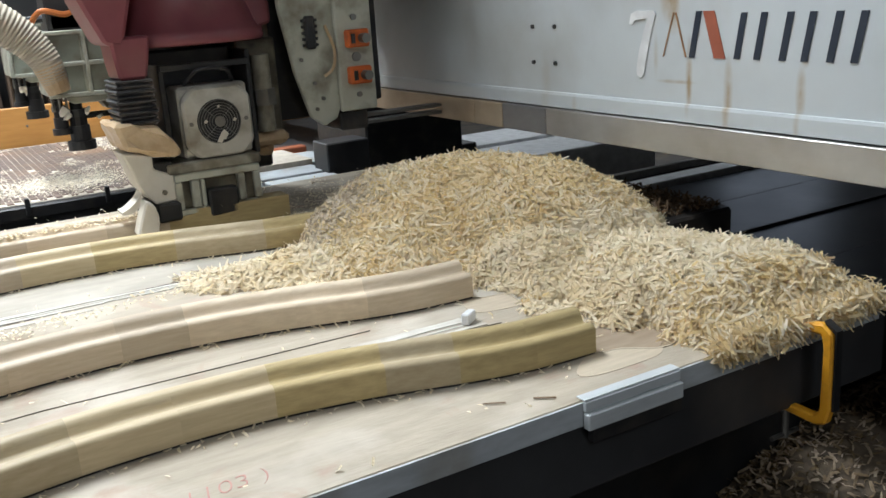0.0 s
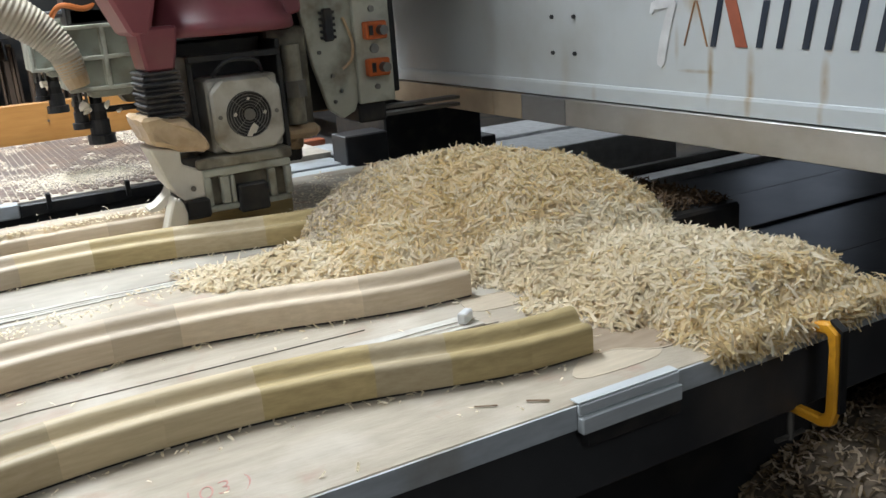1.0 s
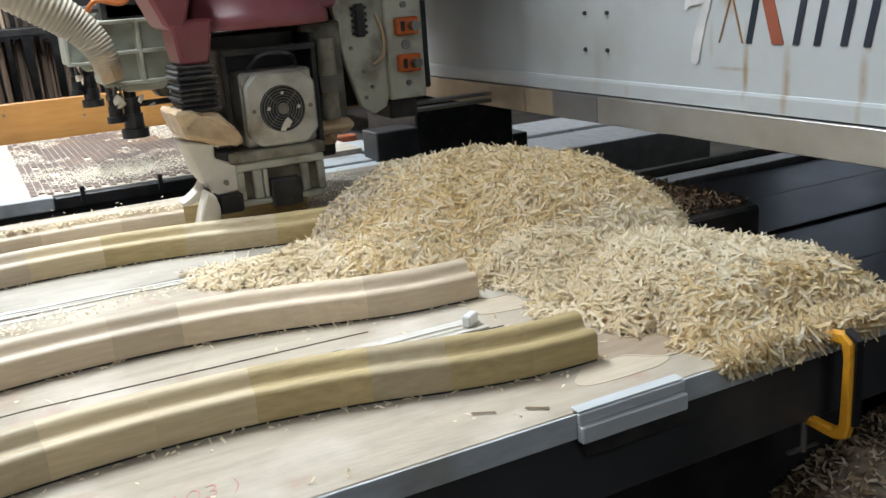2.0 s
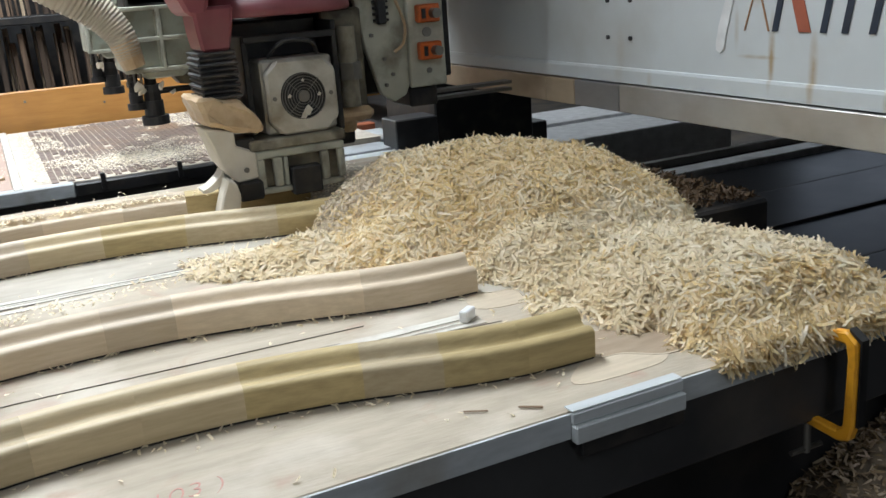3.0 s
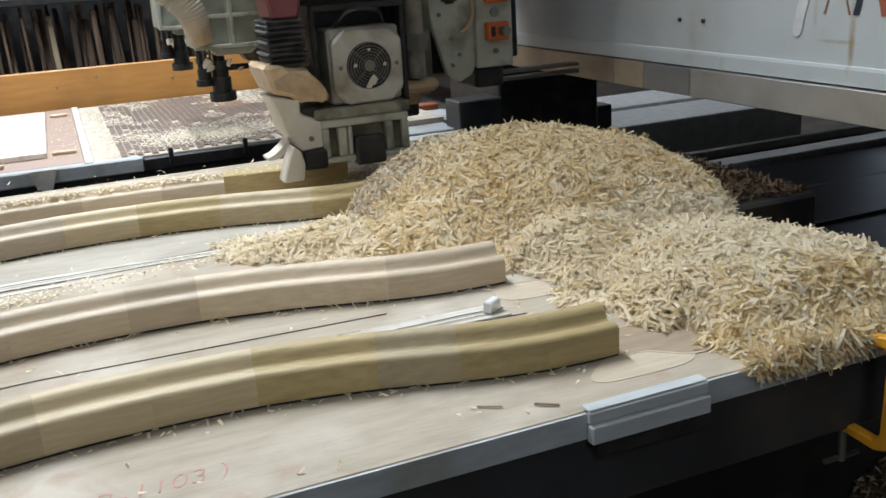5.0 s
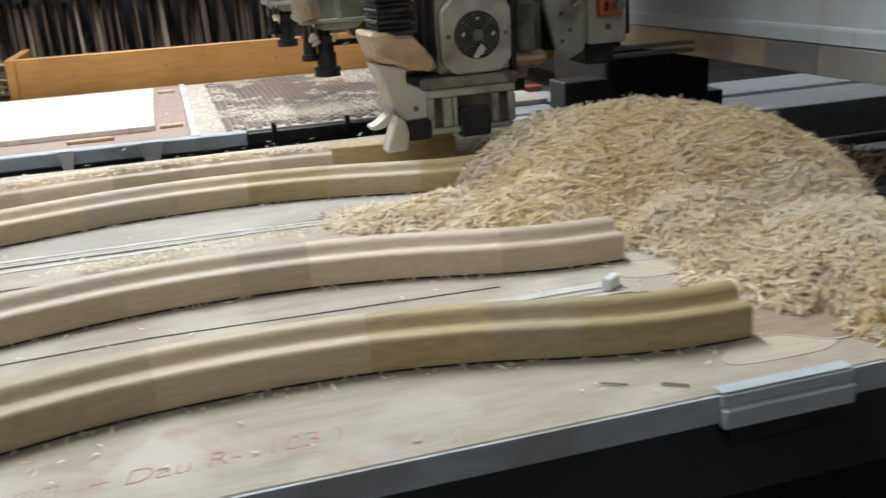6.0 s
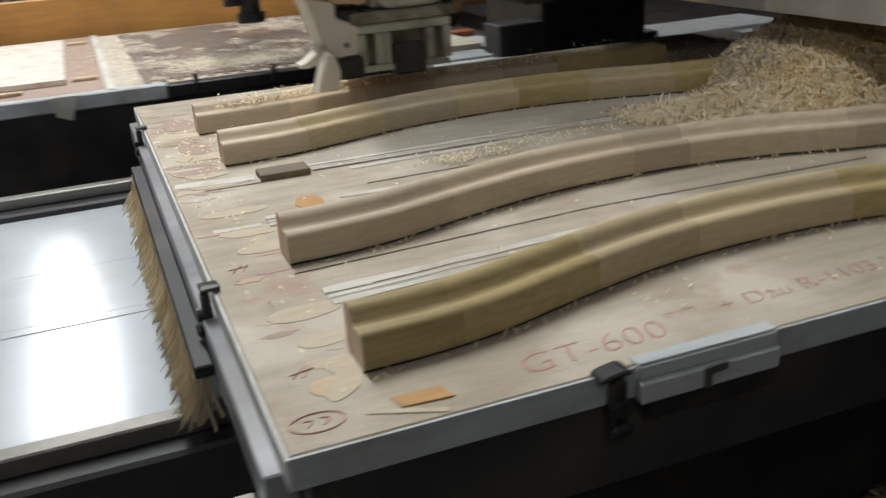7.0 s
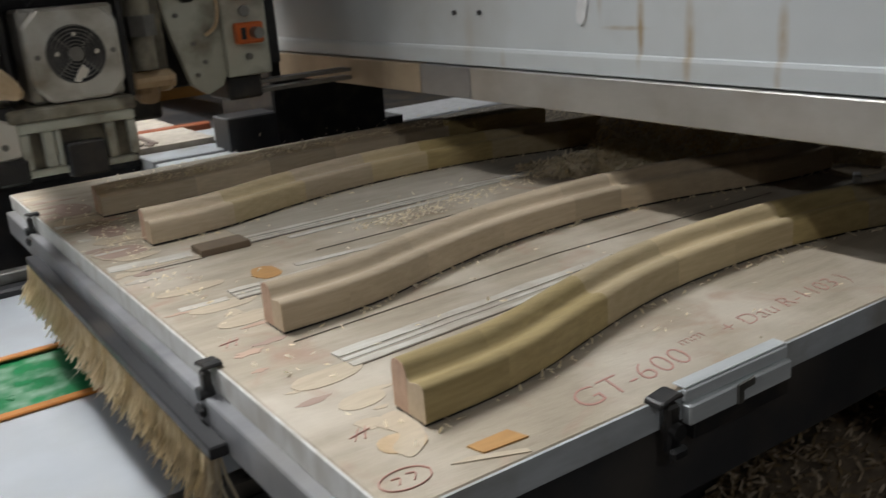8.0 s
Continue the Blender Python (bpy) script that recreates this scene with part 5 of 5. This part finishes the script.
def drill_spindle(x, y, s, zb, label):
    d = thing("drill_spindle", x, y, zb, label, "router spindle", "parked spindles behind the head")
    w, hgt = 0.20 * s, 0.18 * s
    z0 = zb + 0.155 * s
    b = part("body", box(x - w / 2, x + w / 2, y + 0.012, y + 0.22, z0, z0 + hgt, 0.004), M_CREAM, d, "dusty cream cast body")
    for u in (-0.47, 0.03):
        for v in (0.05, 0.52):
            part("recess", box(x + u * w + 0.008, x + (u + 0.46) * w - 0.004, y + 0.0095, y + 0.0118, z0 + v * hgt + 0.003, z0 + (v + 0.42) * hgt, 0.0), M_RECESS, b, "grey-green recessed panel")
    for u in (-0.5, 0.03, 0.5):
        part("rib", box(x + u * w - 0.006, x + u * w + 0.006, y, y + 0.0125, z0 + 0.0, z0 + hgt, 0.002), M_CREAM, b)
    for v in (0.03, 0.5, 0.97):
        part("rib", box(x - w / 2, x + w / 2, y + 0.0008, y + 0.0128, z0 + v * hgt - 0.006, z0 + v * hgt + 0.006, 0.002), M_CREAM, b)
    part("nose", prism([(x - w * 0.30, z0 - 0.001), (x + w * 0.42, z0 - 0.001), (x + w * 0.30, z0 - 0.022), (x - w * 0.22, z0 - 0.022)], "y", y + 0.03, y + 0.18, bevel=0.004), M_CREAM, d)
    for dx, up, k in ((-0.032, 0.0, 1.15), (-0.078, 0.048, 0.8)):
        cx, zc, r = x + dx * s, zb + up * s, k * s
        part("spindle_shaft", tube((cx, y + 0.07, zc + 0.085 * r), (cx, y + 0.07, z0 - 0.012), 0.015 * r, n=16), M_BLACK, d)
        part("collar", tube((cx, y + 0.07, zc + 0.082 * r), (cx, y + 0.07, zc + 0.100 * r), 0.026 * r, n=16), M_STEELDK, d, "dark collar")
        part("collet_nut", tube((cx, y + 0.07, zc + 0.060 * r), (cx, y + 0.07, zc + 0.082 * r), 0.021 * r, n=12), M_BLACK, d, "dark collet nut")
        part("collet", tube((cx, y + 0.07, zc + 0.022 * r), (cx, y + 0.07, zc + 0.060 * r), 0.025 * r, n=20), M_STEELDK, d)
        part("cutter", tube((cx, y + 0.07, zc), (cx, y + 0.07, zc + 0.022 * r), 0.034 * r, n=20), M_STEELDK, d)
    part("air_arm", box(x - 0.03 * s, x + 0.10 * s, y + 0.06, y + 0.085, zb + 0.086 * s, zb + 0.102 * s, 0.003), M_BLACK, d)
    for k in range(3):
        part("bolt_shank", tube((x + (-0.095 + 0.018 * k) * s, y + 0.05, zb + 0.115 * s), (x + (-0.095 + 0.018 * k) * s, y + 0.05, z0 - 0.004), 0.004, n=8), M_BOLT, d)
    part("side_bracket", prism([(x + 0.02 * s, z0 - 0.002), (x + 0.09 * s, z0 - 0.002), (x + 0.085 * s, zb + 0.105 * s), (x + 0.05 * s, zb + 0.11 * s)], "y", y + 0.05, y + 0.12), M_GREASYSHADE, d)
    for k, (dx, dz, r) in enumerate(((-0.070, 0.112, 0.014), (-0.060, 0.102, 0.010), (-0.010, 0.108, 0.008), (0.02, 0.088, 0.007))):
        lump = bmesh.new()
        bmesh.ops.create_icosphere(lump, subdivisions=2, radius=r * s, matrix=Matrix.Translation((x + dx * s, y + 0.04, zb + dz * s)))
        for v in lump.verts:
            v.co += Vector((1, 0.5, 1)) * noise.noise(v.co * 60 + Vector((k, 0, 0))) * 0.012
        part("dust_clot", lump, M_DUSTFLAKE, d, "pale dust clot")
    part("hanger", box(x - w * 0.35, x + w * 0.35, y + 0.08, y + 0.20, z0 + hgt, 0.95, 0.004), M_STEELDK, d)
    part("hanger_arm", box(x, 1.80, y + 0.10, y + 0.20, 0.85, 0.95, 0.004), M_STEELDK, d)
    return d


drill_spindle(0.935, 1.90, 1.0, 0.141, "parked cream drilling spindle with dark collets above the second table")
drill_spindle(0.888, 2.40, 0.90, 0.195, "second parked cream drilling spindle further back")


def dust_hose():
    d = thing("dust_hose", 0.72, 1.88, 0.34, "ribbed cream dust extraction hose", "hose")
    pts = [(0.872, 1.865, 0.345), (0.852, 1.865, 0.41), (0.80, 1.87, 0.475), (0.71, 1.87, 0.54), (0.58, 1.89, 0.62), (0.42, 1.93, 0.72), (0.32, 1.97, 0.88)]
    part("tube", wire(pts, lambda u: 0.034 + 0.020 * min(u * 2.2, 1) + 0.0016 * math.sin(u * 330), n=20, steps=40), M_HOSE, d, smooth=True)
    part("tape_cuff", wire([(0.880, 1.865, 0.315), (0.872, 1.865, 0.345), (0.860, 1.865, 0.390)], lambda u: 0.030 + 0.010 * u, n=14), M_MASKING, d, "tan tape cuff")
    return d


nudge(dust_hose(), -0.028, 0, 0)


def cables():
    c = thing("cable_bundle", 0.95, 2.0, 0.47, "orange and black cables on top of the spindles", "cables")
    part("orange_cable", wire([(0.84, 2.02, 0.47), (0.88, 1.98, 0.53), (0.95, 1.98, 0.52), (1.0, 2.0, 0.56), (1.05, 2.02, 0.66)], 0.008), M_CABLE, c)
    part("orange_cable", wire([(0.90, 2.05, 0.47), (0.93, 2.0, 0.56), (0.90, 2.0, 0.64), (0.96, 2.02, 0.8)], 0.007), M_CABLE, c)
    part("black_cable", wire([(0.80, 2.1, 0.50), (0.9, 2.05, 0.51), (1.0, 2.05, 0.50), (1.1, 2.1, 0.54)], 0.012), M_RUBBER, c)
    part("valve_block", box(0.90, 1.03, 1.98, 2.08, 0.476, 0.52, 0.006), M_BLACK, c)
    return c


nudge(cables(), -0.028, 0, 0)


# ---- second table ----
def second_table():
    t = thing("second_table", 0.4, 2.9, -ZT, "second router table with a dark slotted grid top strewn with dust", "machine table")
    part("frame", box(-2.6, 2.4, 2.20, 3.60, -ZT, -0.07, 0.004), M_STEELDK, t)
    part("edge_rail", box(-2.6, 0.66, 2.155, 2.199, -0.075, -0.03, 0.004), M_EDGE, t, "grey edge rail")
    part("edge_rail", box(0.662, 1.45, 2.155, 2.199, -0.075, -0.035, 0.004), M_BLACK, t, "black edge rail")
    part("brown_board", box(-2.6, 0.49, 2.201, 3.60, -0.069, -0.030, 0.002), M_BROWNBOARD, t, "brown plywood top")
    part("white_strip", box(0.491, 0.518, 2.17, 3.60, -0.069, -0.026, 0.002), M_TAPE, t, "white edging strip")
    part("grid_base", box(0.519, 1.70, 2.201, 3.60, -0.069, -0.0335, 0.001), M_DUSTY, t, "dust packed into the slots")
    for x in (0.745, 0.98):
        part("rail_post", box(x - 0.007, x + 0.007, 2.135, 2.154, -0.06, -0.008, 0.002), M_BLACK, t)
    for x, w in ((0.10, 0.05), (0.33, 0.08), (-0.5, 0.06)):
        part("glue_drip", prism([(x, -0.03), (x + w, -0.03), (x + w * 0.7, -0.10), (x + w * 0.2, -0.085)], "y", 2.150, 2.1545), M_TAPE, t)
    # slotted grid: rows of small lands in a broken bond
    rng = random.Random(2)
    land = bmesh.new()
    box(-0.0095, 0.0095, -0.031, 0.031, -0.0365, -0.030, 0, land)
    bmesh.ops.translate(land, vec=(0, 0, ZT), verts=land.verts[:])
    me = mesh_of("land", land, M_GRIDTOP)
    rest = bmesh.new()
    count = 0
    for j in range(20):
        for i in range(40):
            if rng.random() < 0.03:
                continue
            x, y = 0.612 + i * 0.0235, 2.242 + j * 0.067 + (0.033 if i % 2 else 0.0)
            if count < 300:
                ob = new("land", me)
                ob.parent = t
                ob.matrix_basis = pose(x - 0.4, y - 2.9, 0)
                count += 1
            else:
                box(x - 0.0095, x + 0.0095, y - 0.031, y + 0.031, -0.0365, -0.030, 0, rest)
    far = part("land_field", rest, M_GRIDTOP, t)
    tagged(far, "dark brown lands of the grid further back", kind="stuff")
    return t


second_table()


def second_table_litter():
    rng = random.Random(21)
    up = Vector((0, 0, 1))
    places = []
    for _ in range(15000):
        x, y = rng.uniform(0.55, 1.5), rng.uniform(2.21, 3.5)
        n = noise.noise(Vector((x * 4, y * 3, 0.5))) + 0.6 * noise.noise(Vector((x * 11, y * 9, 2.5)))
        if n > 0.16 or x < 0.60:
            places.append((x, y, -0.026 + rng.uniform(0, 0.005), up))
    for _ in range(4500):
        places.append((rng.gauss(0.93, 0.10), rng.gauss(2.42, 0.09), -0.025 + abs(rng.gauss(0, 0.006)), up))
    for _ in range(120):
        places.append((rng.uniform(0.40, 0.49), rng.uniform(2.3, 3.4), -0.027, up))
    ob = new("table_litter", flakes("table_litter", places, M_DUSTFLAKE, (0.004, 0.011), (0.002, 0.005), 0.10, 22))
    ob.matrix_basis = pose(0, 0, ZT)
    tagged(ob, "pale dust and shavings strewn over the grid top", "wood shavings", kind="stuff")


second_table_litter()


def ply_panel():
    p = thing("ply_panel", 0.0, 2.9, -0.03, "pale speckled plywood panel lying on the second table", "panel")
    part("panel", box(-1.1, 0.385, 2.36, 3.42, -0.0285, -0.012, 0.001), M_WHITEBOARD, p)
    return p


ply_panel()


def stick(x0, x1, y, label):
    return solid("wood_stick", box(x0, x1, y - 0.012, y + 0.012, -0.029, -0.018, 0.002), M_MASKING, label, "wood stick", "sticks beside the panel")


stick(0.40, 0.475, 2.40, "thin wooden stick on the brown board")
stick(0.40, 0.47, 3.35, "thin wooden stick on the brown board")
stick(0.12, 0.26, 2.27, "short wooden stick at the board's edge")


# ---- bed plates between the tables ----
def bed_plates():
    for i, (y0, y1) in enumerate(((1.90, 2.03), (2.05, 2.19), (2.21, 2.45))):
        ob = thing("bed_plate", 1.7, (y0 + y1) / 2, -0.06, "pale dusty steel plate beside the second table", "bed plate", "bed plates")
        part("plate", box(1.455, 1.69 if i < 2 else 1.80, y0, y1, -0.30, -0.055 + 0.004 * i, 0.002), M_EDGE if i else M_ALU, ob)
    for i in range(2):
        ob = thing("far_plate", 2.8, 2.4 + 0.5 * i, -0.2, "far bed plate beyond the gantry column, coloured white for reflected daylight", "bed plate", "bed plates")
        # coloured white in place of the daylight these plates reflect
        part("plate", box(2.45, 3.5, 2.36 + 0.42 * i, 2.70 + 0.42 * i, -0.5, -0.2, 0.004), M_WHITEPAINT, ob)


bed_plates()


def red_beam():
    r = thing("red_beam", 1.68, 2.50, -0.10, "red oxide painted steel bar behind the router head", "steel bar")
    part("bar", box(1.46, 1.80, 2.49, 2.54, -0.10, -0.030, 0.004), M_REDBEAM, r)
    return r


red_beam()


# ---- timber store behind ----
def timber_rail():
    r = thing("timber_rail", 1.2, 3.68, -ZT, "orange varnished board fence behind the second table", "board fence")
    part("face_board", box(-0.18, 2.6, 3.66, 3.70, -0.10, 0.135, 0.004), M_WOODRAIL, r)
    part("end_board", box(-0.22, -0.181, 3.655, 4.3, -0.10, 0.135, 0.004), M_WOODRAIL, r)
    for x in (-0.1, 0.9, 1.9):
        part("leg", box(x, x + 0.08, 3.701, 3.78, -ZT, 0.0, 0.003), M_WOODRAIL, r)
    for x, z in ((0.05, 0.05), (0.45, 0.06), (0.95, 0.05), (0.62, 0.09)):
        part("nail_head", tube((x, 3.656, z), (x, 3.66, z), 0.006, n=8), M_BOLT, r)
    return r


timber_rail()


def timber_rack():
    k = thing("timber_rack", 0.8, 4.8, -ZT, "row of upright dark timber boards stacked in a rack", "timber rack")
    part("base_beam", box(-1.0, 3.2, 4.55, 5.2, -ZT, -0.55, 0.004), M_STEELDK, k)
    part("back_beam", box(-1.0, 3.2, 5.21, 5.3, -0.55, 0.9, 0.004), M_BLACK, k)
    part("shelf_beam", box(-1.0, 3.2, 4.50, 5.0, 0.40, 0.44, 0.004), M_BLACK, k)
    rng = random.Random(8)
    for y_, z0, z1, spread in ((4.56, -0.549, 0.33, 0.05), (4.74, -0.549, 0.36, 0.03), (4.56, 0.442, 0.95, 0.2)):
        x = -0.95 + rng.uniform(0, 0.05)
        while x < 3.1:
            w = rng.choice((0.010, 0.013, 0.016, 0.020, 0.028))
            h = z1 - z0 + rng.uniform(-spread, spread)
            bm = box(0, w, 0, 0.06, 0, h, 0.002)
            bmesh.ops.transform(bm, matrix=Matrix.Translation((x, y_ + rng.uniform(0, 0.10), z0)) @ Matrix.Rotation(rng.gauss(-0.02, 0.015), 4, "Y"), verts=bm.verts[:])
            part("board", bm, M_PLANKLIGHT if rng.random() < 0.22 else M_PLANK, k)
            x += w + rng.choice((0.006, 0.014, 0.022, 0.034, 0.05))
    return k


timber_rack()


def lath_bundle():
    b = thing("lath_bundle", -0.5, 4.2, -ZT, "untidy bundle of pale and brown laths beside the fence", "lath bundle")
    rng = random.Random(14)
    part("trestle", box(-1.3, -0.26, 3.9, 4.5, -ZT, -0.12, 0.004), M_STEELDK, b)
    for k in range(36):
        z = -0.118 + 0.012 * (k // 2)
        bm = box(-0.5, 0.5, -0.018, 0.018, 0, 0.010, 0.001)
        bmesh.ops.transform(bm, matrix=Matrix.Translation((-0.78 + rng.uniform(-0.04, 0.04), 3.97 + 0.2 * (k % 2) + rng.uniform(-0.02, 0.02), z)) @ Matrix.Rotation(rng.gauss(0, 0.03), 4, "Z"), verts=bm.verts[:])
        part("lath", bm, M_PLANKLIGHT if rng.random() < 0.6 else M_PLANK, b)
    return b


lath_bundle()


# ---- shavings on the floor ----
def floor_shavings():
    rng = random.Random(31)
    ob = thing("floor_shavings", 2.2, 0.0, -ZT, "dirty brown shavings heaped on the dark floor beside the machine", "wood shavings", kind="stuff")

    def hf(x, y):
        h = 0.42 * math.exp(-((x - 2.35) / 0.55) ** 2 - ((y - 0.30) / 0.35) ** 2) + 0.10 * math.exp(-((x - 1.75) / 0.4) ** 2 - ((y - 0.15) / 0.3) ** 2) + 0.12 * math.exp(-((x - 3.3) / 0.6) ** 2 - ((y - 0.1) / 0.4) ** 2)
        return h + 0.03 * noise.noise(Vector((x * 5, y * 5, 3.3))) + 0.012 * noise.noise(Vector((x * 14, y * 14, 1.3))) - 0.02
    bm = bmesh.new()
    nx, ny = 90, 46
    g = [[bm.verts.new((0.9 + 3.2 * i / nx, -0.75 + 1.24 * j / ny, -ZT + hf(0.9 + 3.2 * i / nx, -0.75 + 1.24 * j / ny))) for j in range(ny + 1)] for i in range(nx + 1)]
    for i in range(nx):
        for j in range(ny):
            bm.faces.new((g[i][j], g[i + 1][j], g[i + 1][j + 1], g[i][j + 1]))
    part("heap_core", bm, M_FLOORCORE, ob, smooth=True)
    places = []
    while len(places) < 14000:
        x, y = rng.uniform(0.9, 4.0), rng.uniform(-0.7, 0.48)
        h = hf(x, y)
        if h > 0.004:
            places.append((x - 2.2, y, h + rng.uniform(0, 0.01), Vector((0, 0, 1))))
    me = flakes("shavings", places, M_FLOORCHIP, (0.015, 0.035), (0.004, 0.008), 0.5, 32)
    o = new("shavings", me)
    o.parent = ob
    tagged(o, "dirty brown shavings", kind="stuff")
    return ob


# core colour, far darker than the shavings on top
M_FLOORCORE = material("dark_floor_heap_core", (0.24, 0.18, 0.12), 0.9, color2=(0.09, 0.07, 0.05), scale=30, bump=0.8, bump_scale=60)
floor_shavings()


# ---- what moves ----
def motions():
    for ob, base in MOVERS:
        walk(ob, [(t, Matrix.Translation((s, 0, 0)) @ base) for t, s in TABLE_X])
    base = HEAD.matrix_basis.copy()
    walk(HEAD, [(t, Matrix.Translation((0, dy, dz)) @ base) for t, dy, dz in HEAD_YZ])


motions()
